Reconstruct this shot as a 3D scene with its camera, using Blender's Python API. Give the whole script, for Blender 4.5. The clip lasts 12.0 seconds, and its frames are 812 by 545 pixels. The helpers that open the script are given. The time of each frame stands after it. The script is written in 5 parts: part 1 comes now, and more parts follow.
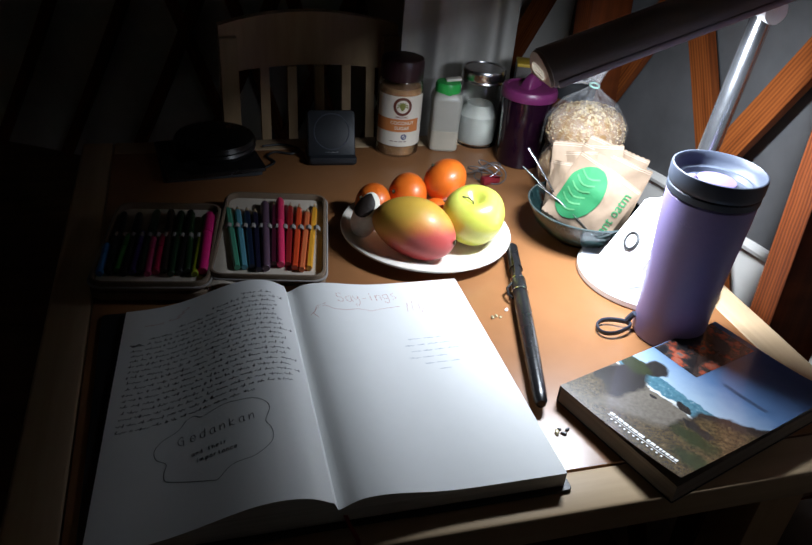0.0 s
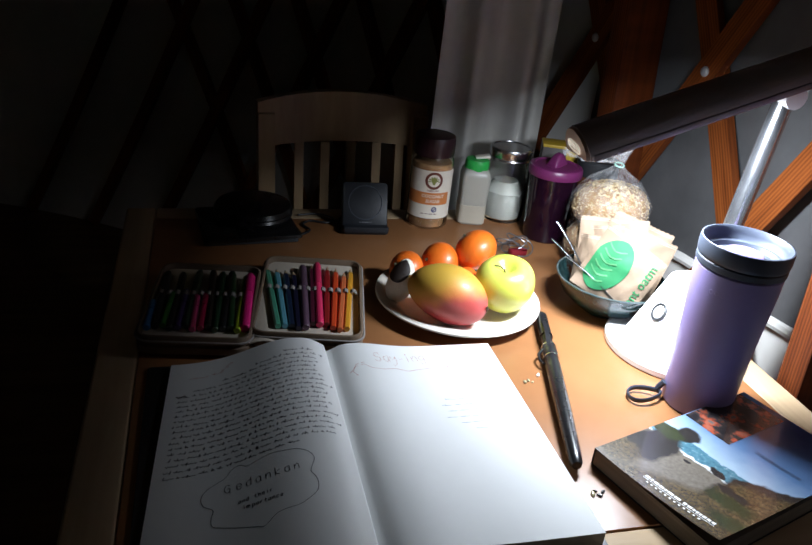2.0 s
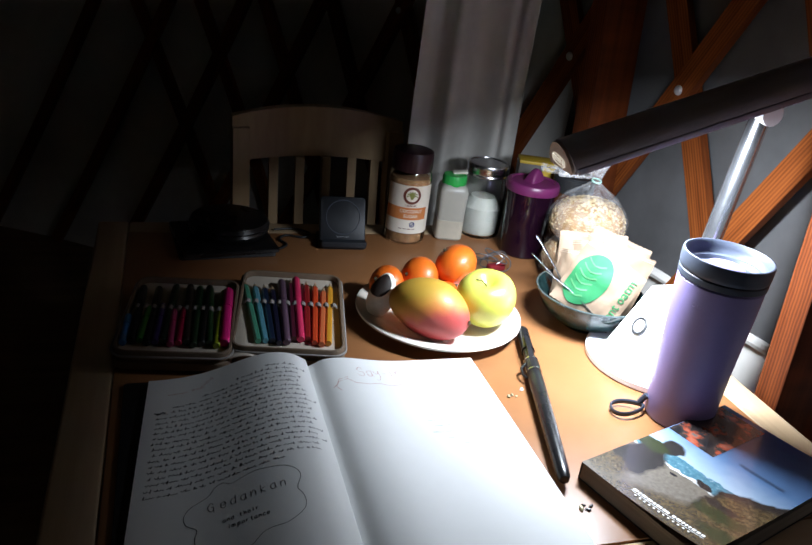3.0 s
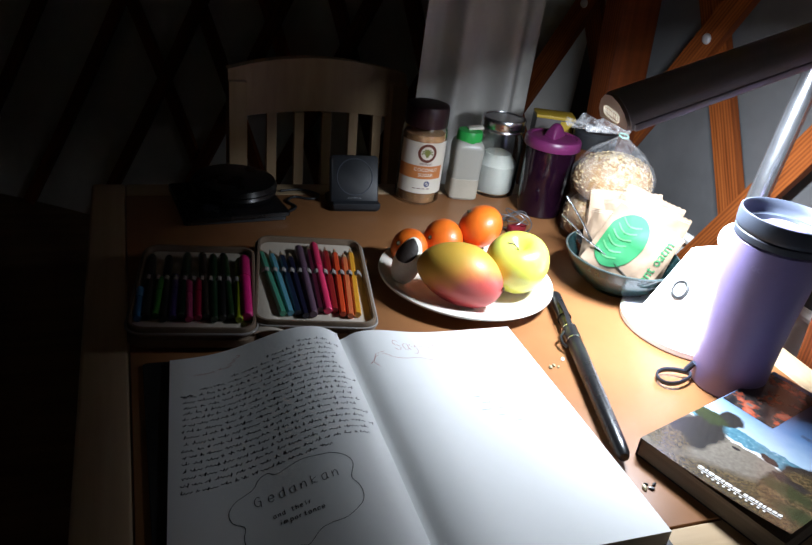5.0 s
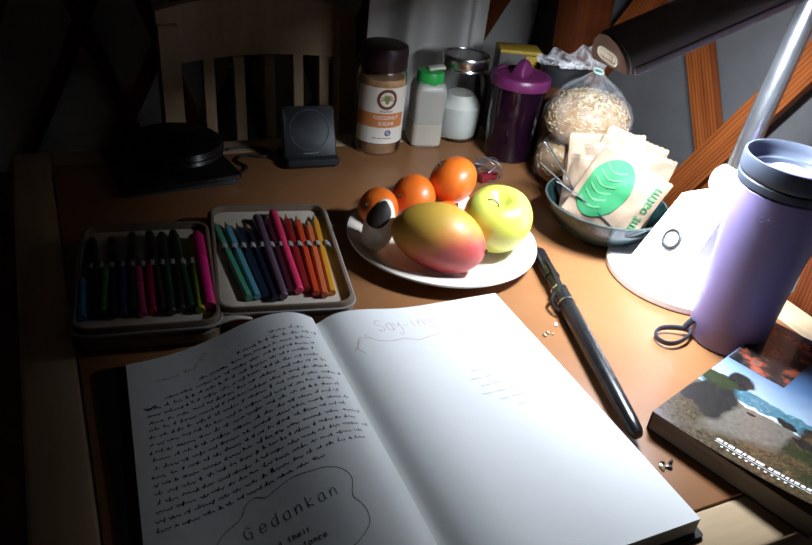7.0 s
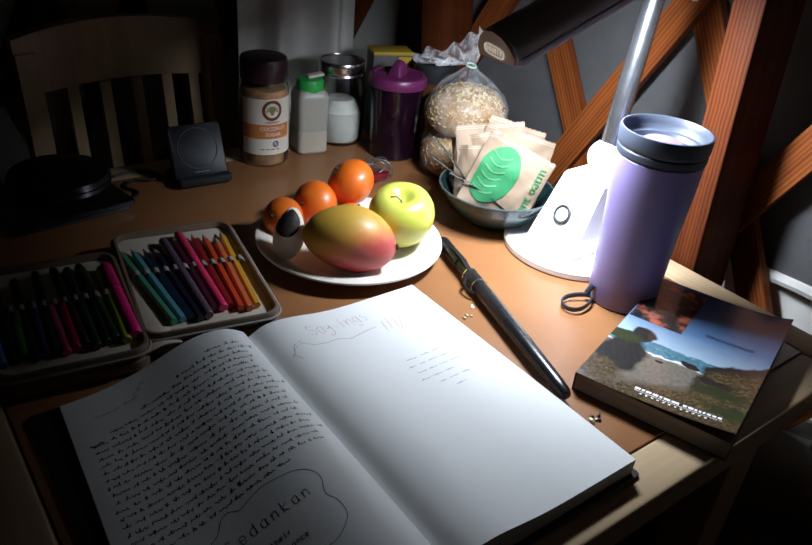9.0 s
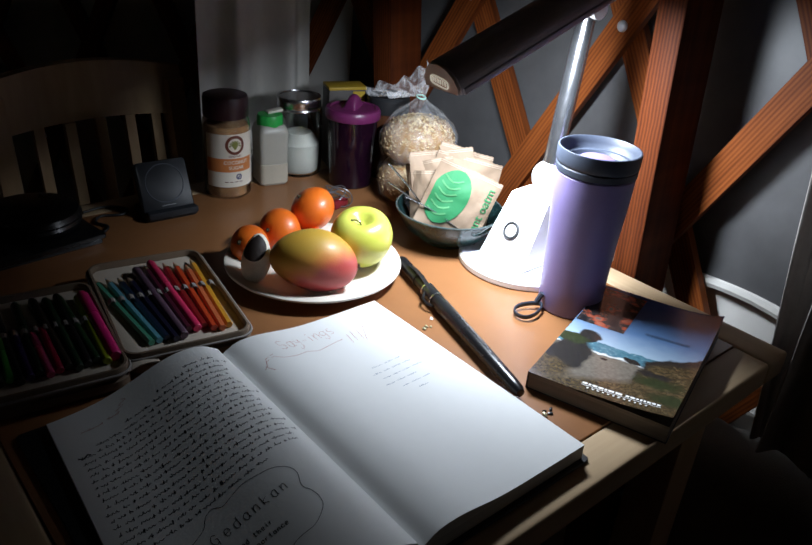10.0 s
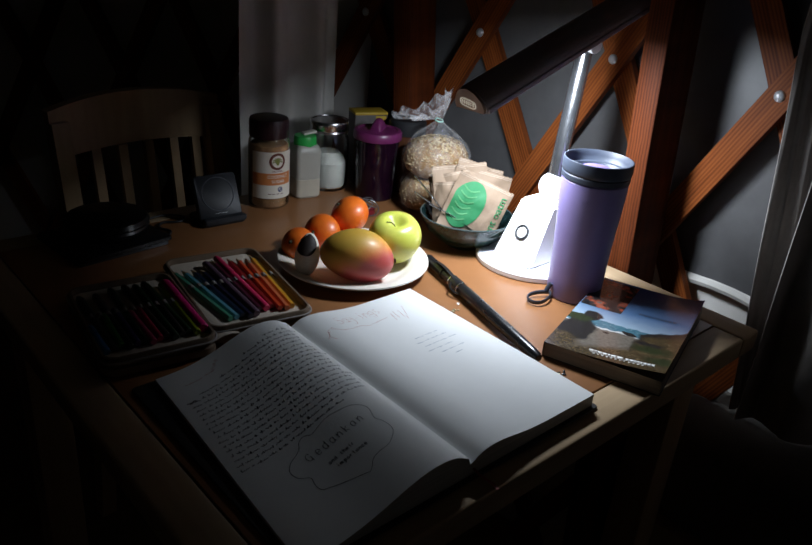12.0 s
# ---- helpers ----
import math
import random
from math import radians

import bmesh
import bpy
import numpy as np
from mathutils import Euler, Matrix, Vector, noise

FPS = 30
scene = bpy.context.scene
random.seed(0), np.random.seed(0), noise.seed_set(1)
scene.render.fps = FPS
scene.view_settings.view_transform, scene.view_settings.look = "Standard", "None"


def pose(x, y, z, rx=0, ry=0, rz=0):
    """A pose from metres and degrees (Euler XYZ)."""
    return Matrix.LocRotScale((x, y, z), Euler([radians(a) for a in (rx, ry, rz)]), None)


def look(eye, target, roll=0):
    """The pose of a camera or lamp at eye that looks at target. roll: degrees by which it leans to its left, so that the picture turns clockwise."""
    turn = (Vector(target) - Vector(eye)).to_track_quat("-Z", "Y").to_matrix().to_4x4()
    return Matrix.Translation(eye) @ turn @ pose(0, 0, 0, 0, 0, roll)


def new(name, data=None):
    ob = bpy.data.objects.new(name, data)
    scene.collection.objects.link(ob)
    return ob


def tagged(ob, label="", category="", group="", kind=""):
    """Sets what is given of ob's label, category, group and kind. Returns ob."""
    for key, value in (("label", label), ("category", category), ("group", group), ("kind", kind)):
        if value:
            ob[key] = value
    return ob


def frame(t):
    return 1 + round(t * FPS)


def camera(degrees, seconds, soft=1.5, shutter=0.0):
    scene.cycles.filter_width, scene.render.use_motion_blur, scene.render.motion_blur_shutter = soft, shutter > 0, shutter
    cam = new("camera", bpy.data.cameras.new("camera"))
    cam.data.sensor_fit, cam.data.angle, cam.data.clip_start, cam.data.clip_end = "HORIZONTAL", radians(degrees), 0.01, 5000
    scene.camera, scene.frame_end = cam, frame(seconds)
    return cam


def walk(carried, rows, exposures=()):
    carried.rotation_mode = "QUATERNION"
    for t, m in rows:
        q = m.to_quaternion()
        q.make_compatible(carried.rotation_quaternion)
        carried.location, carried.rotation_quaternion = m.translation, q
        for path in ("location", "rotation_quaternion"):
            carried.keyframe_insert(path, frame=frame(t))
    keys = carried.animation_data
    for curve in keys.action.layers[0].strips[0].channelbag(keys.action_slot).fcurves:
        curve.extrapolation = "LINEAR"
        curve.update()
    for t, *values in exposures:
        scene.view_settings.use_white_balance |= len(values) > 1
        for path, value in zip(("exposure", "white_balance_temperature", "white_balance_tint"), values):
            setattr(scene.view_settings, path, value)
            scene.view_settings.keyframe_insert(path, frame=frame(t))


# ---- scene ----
cam = camera(56.8, 12.0)
PATH = [
    (0, (0.154, -0.195, 1.206), (0.682, 1.414, 0.141), 5.7),
    (0.5, (0.15, -0.2, 1.204), (0.643, 1.436, 0.165), 6.3),
    (1, (0.139, -0.209, 1.206), (0.604, 1.447, 0.186), 6.8),
    (1.5, (0.127, -0.215, 1.206), (0.606, 1.469, 0.241), 6.4),
    (2, (0.114, -0.22, 1.2), (0.634, 1.499, 0.321), 6.6),
    (2.5, (0.106, -0.216, 1.192), (0.671, 1.508, 0.35), 7.4),
    (3, (0.097, -0.211, 1.189), (0.707, 1.507, 0.366), 7.8),
    (5, (0.052, -0.138, 1.166), (0.733, 1.503, 0.248), 8.3),
    (5.5, (0.052, -0.113, 1.16), (0.743, 1.488, 0.182), 9.1),
    (6, (0.052, -0.089, 1.16), (0.766, 1.471, 0.132), 8.9),
    (6.5, (0.053, -0.065, 1.16), (0.805, 1.464, 0.113), 8.4),
    (8.5, (0.016, -0.023, 1.158), (1.041, 1.332, 0.103), 5.9),
    (9, (-0.002, -0.042, 1.163), (1.099, 1.283, 0.146), 6.1),
    (9.5, (-0.02, -0.068, 1.169), (1.135, 1.246, 0.199), 5.7),
    (10, (-0.036, -0.088, 1.174), (1.163, 1.214, 0.244), 5.0),
    (10.5, (-0.059, -0.108, 1.175), (1.169, 1.187, 0.274), 4.8),
    (11, (-0.102, -0.126, 1.172), (1.143, 1.171, 0.296), 4.4),
    (11.5, (-0.148, -0.152, 1.177), (1.109, 1.139, 0.31), 3.8),
    (12, (-0.184, -0.165, 1.191), (1.069, 1.142, 0.342), 5.2),
]
walk(cam, [(t, look(eye, target, roll)) for t, eye, target, roll in PATH],
     [(0, -0.30), (1.0, -0.32), (2.5, 0.2), (5.5, 0.32), (6.5, 0.15), (8.5, -0.27), (9.5, -0.46), (10.5, -0.43), (11.5, -0.48), (12, -0.90)])

# ---- world and light ----
world = bpy.data.worlds.new("world")
scene.world = world
world.use_nodes = True
world.node_tree.nodes["Background"].inputs[0].default_value = (0.5, 0.55, 0.65, 1)
world.node_tree.nodes["Background"].inputs[1].default_value = 0.0

Z = 0.74                                  # tabletop
BAR0 = Vector((0.481, 0.441, 0.992))      # free end of the lamp head, on its underside
BARX = Vector((0.310, 0.004, 0.112)).normalized()
BARY = Vector((-0.01, -1, 0.0)).normalized()
BARY = (BARY - BARX * BARY.dot(BARX)).normalized()
BARZ = BARX.cross(BARY) * -1
BARM = Matrix(((BARX.x, -BARY.x, BARZ.x, BAR0.x), (BARX.y, -BARY.y, BARZ.y, BAR0.y), (BARX.z, -BARY.z, BARZ.z, BAR0.z), (0, 0, 0, 1)))
BARL = 0.345
led = bpy.data.lights.new("led_strip", "AREA")
led.shape, led.size, led.size_y, led.energy, led.color = "RECTANGLE", 0.12, 0.026, 5.05, (0.80, 0.885, 1.0)
led.spread = radians(165.4)
led_ob = new("led_strip", led)
led_ob.matrix_world = BARM @ Matrix.Translation((0.104, 0, -0.006)) @ Matrix.Rotation(radians(-3), 4, "X")


# ---- materials ----
def nodes_of(name):
    m = bpy.data.materials.new(name)
    m.use_nodes = True
    return m, m.node_tree, m.node_tree.nodes["Principled BSDF"]


def link(nt, a, b):
    nt.links.new(a, b)


def ramp(nt, fac, stops):
    n = nt.nodes.new("ShaderNodeValToRGB")
    while len(n.color_ramp.elements) < len(stops):
        n.color_ramp.elements.new(0.5)
    for e, (p, c) in zip(n.color_ramp.elements, stops):
        e.position, e.color = p, (*c, 1)
    link(nt, fac, n.inputs[0])
    return n.outputs[0]


def noise_tex(nt, vec, scale, detail=4.0, rough=0.55):
    n = nt.nodes.new("ShaderNodeTexNoise")
    n.inputs["Scale"].default_value, n.inputs["Detail"].default_value, n.inputs["Roughness"].default_value = scale, detail, rough
    link(nt, vec, n.inputs["Vector"])
    return n.outputs["Fac"]


def coords(nt, scale=(1, 1, 1), rot=(0, 0, 0)):
    t = nt.nodes.new("ShaderNodeTexCoord")
    m = nt.nodes.new("ShaderNodeMapping")
    m.inputs["Scale"].default_value, m.inputs["Rotation"].default_value = scale, rot
    link(nt, t.outputs["Object"], m.inputs["Vector"])
    return m.outputs[0]


def add_bump(nt, bsdf, height, strength, distance=0.001):
    b = nt.nodes.new("ShaderNodeBump")
    b.inputs["Strength"].default_value, b.inputs["Distance"].default_value = strength, distance
    link(nt, height, b.inputs["Height"])
    link(nt, b.outputs[0], bsdf.inputs["Normal"])


def shade(c, k):
    return tuple(min(1.0, v * k) for v in c)


def mat(name, col, rough=0.5, metal=0.0, var=0.15, scale=25, bump=0.15, bscale=300, trans=0.0, coat=0.0, ior=1.46, sss=0.0, stretch=(1, 1, 1), alpha=1.0):
    m, nt, b = nodes_of(name)
    v = coords(nt, stretch)
    big, fine = noise_tex(nt, v, scale), noise_tex(nt, v, scale * 7, 6)
    mix = nt.nodes.new("ShaderNodeMath")
    mix.operation = "MULTIPLY_ADD"
    mix.inputs[1].default_value = 0.35
    link(nt, fine, mix.inputs[0]), link(nt, big, mix.inputs[2])
    link(nt, ramp(nt, mix.outputs[0], [(0.35, shade(col, 1 - var)), (0.95, shade(col, 1 + var))]), b.inputs["Base Color"])
    r = nt.nodes.new("ShaderNodeMapRange")
    r.inputs["To Min"].default_value, r.inputs["To Max"].default_value = max(0.02, rough * 0.8), min(1, rough * 1.2)
    link(nt, big, r.inputs["Value"])
    link(nt, r.outputs[0], b.inputs["Roughness"])
    b.inputs["Metallic"].default_value = metal
    b.inputs["Transmission Weight"].default_value = trans
    b.inputs["Coat Weight"].default_value = coat
    b.inputs["IOR"].default_value = ior
    b.inputs["Alpha"].default_value = alpha
    if sss:
        b.inputs["Subsurface Weight"].default_value = sss
        b.inputs["Subsurface Radius"].default_value = (0.004, 0.002, 0.001)
    if bump:
        add_bump(nt, b, noise_tex(nt, v, bscale, 5), bump)
    return m


def wood(name, light, dark, along=(3, 60, 60), rough=0.45, bump=0.25, coat=0.0, bands=0.0):
    m, nt, b = nodes_of(name)
    v = coords(nt, along)
    g = noise_tex(nt, v, 1.0, 6, 0.6)
    info = nt.nodes.new("ShaderNodeObjectInfo")
    off = nt.nodes.new("ShaderNodeMath")
    off.operation = "MULTIPLY_ADD"
    off.inputs[1].default_value, off.inputs[2].default_value = 0.16, -0.08
    link(nt, info.outputs["Random"], off.inputs[0])
    add = nt.nodes.new("ShaderNodeMath")
    link(nt, g, add.inputs[0]), link(nt, off.outputs[0], add.inputs[1])
    fac = add.outputs[0]
    if bands:
        w = nt.nodes.new("ShaderNodeTexWave")
        w.bands_direction = "Y"
        w.inputs["Scale"].default_value, w.inputs["Distortion"].default_value, w.inputs["Detail"].default_value, w.inputs["Detail Scale"].default_value = bands, 2.5, 3, 1.2
        link(nt, coords(nt, (0.06, 1, 0.4)), w.inputs["Vector"])
        mx = nt.nodes.new("ShaderNodeMix")
        mx.inputs[0].default_value = 0.24
        link(nt, fac, mx.inputs[2]), link(nt, w.outputs["Fac"], mx.inputs[3])
        fac = mx.outputs[0]
    link(nt, ramp(nt, fac, [(0.28, dark), (0.72, light)]), b.inputs["Base Color"])
    b.inputs["Roughness"].default_value, b.inputs["Coat Weight"].default_value, b.inputs["Specular IOR Level"].default_value = rough, coat, 0.12
    add_bump(nt, b, fac, bump, 0.0006)
    return m


M = {}
M["laminate"] = mat("laminate", (0.255, 0.112, 0.044), 0.30, var=0.14, scale=7, bump=0.05, bscale=500)
M["maple"] = wood("maple", (0.54, 0.40, 0.25), (0.40, 0.28, 0.165), (2.5, 45, 45), 0.42)
M["maple_y"] = wood("maple_y", (0.54, 0.40, 0.25), (0.40, 0.28, 0.165), (45, 2.5, 45), 0.42)
M["chair_wood"] = wood("chair_wood", (0.62, 0.43, 0.25), (0.45, 0.30, 0.165), (30, 30, 2.5), 0.4)
M["redwood"] = wood("redwood", (0.27, 0.075, 0.017), (0.100, 0.023, 0.006), (4, 70, 70), 0.5, 0.35, bands=62)
M["stud_wood"] = wood("stud_wood", (0.150, 0.037, 0.0085), (0.055, 0.012, 0.0035), (75, 75, 3), 0.6, 0.4, bands=70)
M["canvas"] = mat("canvas", (0.74, 0.72, 0.67), 0.85, var=0.12, scale=4, bump=0.3, bscale=700)
M["vinyl"] = mat("vinyl", (0.100, 0.099, 0.100), 0.42, var=0.35, scale=5, bump=0.35, bscale=14)
M["curtain"] = mat("curtain", (0.60, 0.58, 0.54), 0.9, var=0.12, scale=9, bump=0.4, bscale=900)
# Brownish-grey curtain cloth, darkened to carry the mug's shadow in its colour.
M["curtain_shaded"] = mat("curtain_shaded", (0.36, 0.33, 0.305), 0.9, var=0.2, scale=14, bump=0.6, bscale=500)
M["floor"] = wood("floor", (0.20, 0.12, 0.06), (0.11, 0.06, 0.03), (2, 20, 20), 0.5)
M["dark"] = mat("dark_cover", (0.012, 0.012, 0.013), 0.45)
M["paper"] = mat("paper", (0.80, 0.81, 0.80), 0.75, var=0.03, scale=12, bump=0.08, bscale=900)
M["paper_edge"] = mat("paper_edge", (0.62, 0.60, 0.55), 0.85, var=0.25, scale=6, bump=0.5, bscale=60, stretch=(1, 1, 90))
M["ink"] = mat("ink", (0.012, 0.012, 0.016), 0.6, bump=0)
M["ink_red"] = mat("ink_red", (0.48, 0.22, 0.19), 0.7, bump=0)
M["ink_blue"] = mat("ink_blue", (0.22, 0.27, 0.36), 0.7, bump=0)
M["plate"] = mat("moulded_pulp", (0.70, 0.655, 0.57), 0.6, var=0.05, scale=30, bump=0.25, bscale=500)
M["steel"] = mat("steel", (0.60, 0.60, 0.62), 0.24, 1.0, var=0.1, bump=0.05)
M["zinc"] = mat("zinc", (0.58, 0.59, 0.61), 0.38, 0.25, var=0.1, bump=0.1)
M["black_plastic"] = mat("black_plastic", (0.010, 0.010, 0.011), 0.28, var=0.2, bump=0.08)
M["matt_black"] = mat("matt_black", (0.018, 0.019, 0.021), 0.5, var=0.2)
M["lamp_white"] = mat("lamp_white", (0.82, 0.83, 0.85), 0.35, var=0.02, bump=0.03)
M["lamp_head"] = mat("lamp_head", (0.48, 0.41, 0.42), 0.42, var=0.08, bump=0.05)
M["lamp_arm"] = mat("lamp_arm", (0.36, 0.37, 0.39), 0.22, 0.95, var=0.12, scale=60, bump=0.12)
M["mug"] = mat("mug_paint", (0.225, 0.182, 0.385), 0.42, 0.0, var=0.06, scale=40, bump=0.12, bscale=1200)
M["mug_lid"] = mat("mug_lid", (0.036, 0.045, 0.066), 0.5, var=0.06, bump=0.1)
M["lilac"] = mat("lilac_plastic", (0.16, 0.115, 0.29), 0.4, var=0.05, bump=0.03)


# ---- mesh helpers ----
def thing(name, label, category, m, group="", kind=""):
    ob = new(name)
    ob.empty_display_size = 0.02
    ob.matrix_basis = m
    return tagged(ob, label, category, group, kind)


def mesh_of(name, bm, material, smooth=True):
    me = bpy.data.meshes.new(name)
    bmesh.ops.recalc_face_normals(bm, faces=bm.faces)
    bm.to_mesh(me)
    bm.free()
    for mm in material if isinstance(material, (list, tuple)) else [material]:
        me.materials.append(mm)
    for p in me.polygons:
        p.use_smooth = smooth
    if smooth:
        me.set_sharp_from_angle(angle=radians(38))
    return me


def part(name, bm, material, parent=None, label="", smooth=True, m=None):
    ob = new(name, mesh_of(name, bm, material, smooth))
    ob.parent = parent
    if m is not None:
        ob.matrix_basis = m
    return tagged(ob, label)


def box(bm, sx, sy, sz, m=Matrix(), bevel=0.0, seg=2):
    """A box that stands on its base centre."""
    got = bmesh.ops.create_cube(bm, size=1, matrix=m @ Matrix.Translation((0, 0, sz / 2)) @ Matrix.Diagonal((sx, sy, sz, 1)))
    if bevel:
        es = {e for v in got["verts"] for e in v.link_edges}
        bmesh.ops.bevel(bm, geom=list(es), offset=bevel, segments=seg, affect="EDGES", profile=0.5)
    return bm


def lathe(bm, prof, seg=40, m=Matrix(), closed=False, wob=None):
    rings = []
    for r, z in prof:
        if r < 1e-6:
            rings.append([bm.verts.new(m @ Vector((0, 0, z)))])
        else:
            ring = []
            for k in range(seg):
                a = 2 * math.pi * k / seg
                q = r * (1 + (wob(a, z) if wob else 0))
                ring.append(bm.verts.new(m @ Vector((q * math.cos(a), q * math.sin(a), z))))
            rings.append(ring)
    pairs = list(zip(rings, rings[1:])) + ([(rings[-1], rings[0])] if closed else [])
    for a, b in pairs:
        for k in range(seg):
            j = (k + 1) % seg
            if len(a) == 1 and len(b) == 1:
                continue
            if len(a) == 1:
                bm.faces.new((a[0], b[k], b[j]))
            elif len(b) == 1:
                bm.faces.new((a[k], a[j], b[0]))
            else:
                bm.faces.new((a[k], a[j], b[j], b[k]))
    return bm


def tube(bm, pts, radius, seg=8, loop=False, flat=1.0):
    pts = [Vector(p) for p in pts]
    n = len(pts)
    rings, last = [], None
    for i, p in enumerate(pts):
        a, b = pts[(i - 1) % n if loop else max(i - 1, 0)], pts[(i + 1) % n if loop else min(i + 1, n - 1)]
        t = (b - a).normalized()
        ref = last if last is not None else (Vector((0, 0, 1)) if abs(t.z) < 0.9 else Vector((1, 0, 0)))
        u = (ref - t * ref.dot(t)).normalized()
        last = u
        w = t.cross(u)
        r = radius(i / (n - 1)) if callable(radius) else radius
        rings.append([bm.verts.new(p + (u * math.cos(2 * math.pi * k / seg) * flat + w * math.sin(2 * math.pi * k / seg)) * r) for k in range(seg)])
    for i in range(n if loop else n - 1):
        a, b = rings[i], rings[(i + 1) % n]
        for k in range(seg):
            bm.faces.new((a[k], a[(k + 1) % seg], b[(k + 1) % seg], b[k]))
    if not loop:
        bm.faces.new(rings[0][::-1]), bm.faces.new(rings[-1])
    return bm


def extrude(bm, outline, length, m=Matrix()):
    """A (y, z) outline drawn out along x."""
    a = [bm.verts.new(m @ Vector((0, y, z))) for y, z in outline]
    b = [bm.verts.new(m @ Vector((length, y, z))) for y, z in outline]
    n = len(a)
    for k in range(n):
        bm.faces.new((a[k], a[(k + 1) % n], b[(k + 1) % n], b[k]))
    bm.faces.new(a[::-1]), bm.faces.new(b)
    return bm


def grid(bm, nu, nv, f, close=None):
    """A sheet f(u, v) over the unit square; close: a thickness vector or function that gives it a back."""
    def layer(g):
        return [[bm.verts.new(g(i / nu, j / nv)) for j in range(nv + 1)] for i in range(nu + 1)]
    a = layer(f)
    sheets = [a]
    if close is not None:
        sheets.append(layer(lambda u, v: Vector(f(u, v)) + close))
    for s in sheets:
        for i in range(nu):
            for j in range(nv):
                bm.faces.new((s[i][j], s[i + 1][j], s[i + 1][j + 1], s[i][j + 1]))
    if close is not None:
        b = sheets[1]
        rim = [(i, 0) for i in range(nu)] + [(nu, j) for j in range(nv)] + [(i, nv) for i in range(nu, 0, -1)] + [(0, j) for j in range(nv, 0, -1)]
        for (i, j), (k, l) in zip(rim, rim[1:] + rim[:1]):
            bm.faces.new((a[i][j], a[k][l], b[k][l], b[i][j]))
    return bm


def rounded(w, h, r, n=5):
    """A rounded rectangle about the origin, as (x, y)."""
    out = []
    for cx, cy, a0 in ((w / 2 - r, h / 2 - r, 0), (-w / 2 + r, h / 2 - r, 90), (-w / 2 + r, -h / 2 + r, 180), (w / 2 - r, -h / 2 + r, 270)):
        for k in range(n + 1):
            a = radians(a0 + 90 * k / n)
            out.append((cx + r * math.cos(a), cy + r * math.sin(a)))
    return out


def slab(bm, outline, z0, z1, m=Matrix(), bevel=0.0):
    """An (x, y) outline raised from z0 to z1."""
    n = len(outline)
    if bevel:
        cx, cy = sum(p[0] for p in outline) / n, sum(p[1] for p in outline) / n
        size = max(abs(p[0] - cx) for p in outline)
        k = 1 - bevel / size
        levels = [(z0, k), (z0 + bevel, 1), (z1 - bevel, 1), (z1, k)]
        rows = [[bm.verts.new(m @ Vector((cx + (x - cx) * q, cy + (y - cy) * q, z))) for x, y in outline] for z, q in levels]
    else:
        rows = [[bm.verts.new(m @ Vector((x, y, z))) for x, y in outline] for z in (z0, z1)]
    for a, b in zip(rows, rows[1:]):
        for i in range(n):
            bm.faces.new((a[i], a[(i + 1) % n], b[(i + 1) % n], b[i]))
    bm.faces.new(rows[0][::-1]), bm.faces.new(rows[-1])
    return bm


def letters(text, size, place, bold=0.0, align="CENTER"):
    """A bmesh of the text in the built-in font, its points laid by place(x, y)."""
    cu = bpy.data.curves.new("letters", "FONT")
    cu.body, cu.size, cu.align_x, cu.align_y, cu.offset, cu.resolution_u = text, size, align, "CENTER", bold, 3
    ob = bpy.data.objects.new("letters", cu)
    scene.collection.objects.link(ob)
    me = bpy.data.meshes.new_from_object(ob.evaluated_get(bpy.context.evaluated_depsgraph_get()))
    bpy.data.objects.remove(ob)
    bm = bmesh.new()
    bm.from_mesh(me)
    bpy.data.meshes.remove(me)
    for v in bm.verts:
        v.co = place(v.co.x, v.co.y)
    return bm


def strokes(bm, lines, width, place):
    """Pen strokes: each line of (x, y) becomes a thin flat ribbon laid by place(x, y)."""
    for pts in lines:
        last = None
        for i, (x, y) in enumerate(pts):
            a, b = pts[max(i - 1, 0)], pts[min(i + 1, len(pts) - 1)]
            dx, dy = b[0] - a[0], b[1] - a[1]
            d = math.hypot(dx, dy) or 1
            ox, oy = -dy / d * width / 2, dx / d * width / 2
            now = (bm.verts.new(place(x + ox, y + oy)), bm.verts.new(place(x - ox, y - oy)))
            if last:
                bm.faces.new((last[0], last[1], now[1], now[0]))
            last = now
    return bm



# ---- the yurt ----
CX, CY = -1.6, 0.45


def on_wall(r, arc, z, ref=2.46):
    a = arc / ref
    return Vector((CX + r * math.cos(a), CY + r * math.sin(a), z))


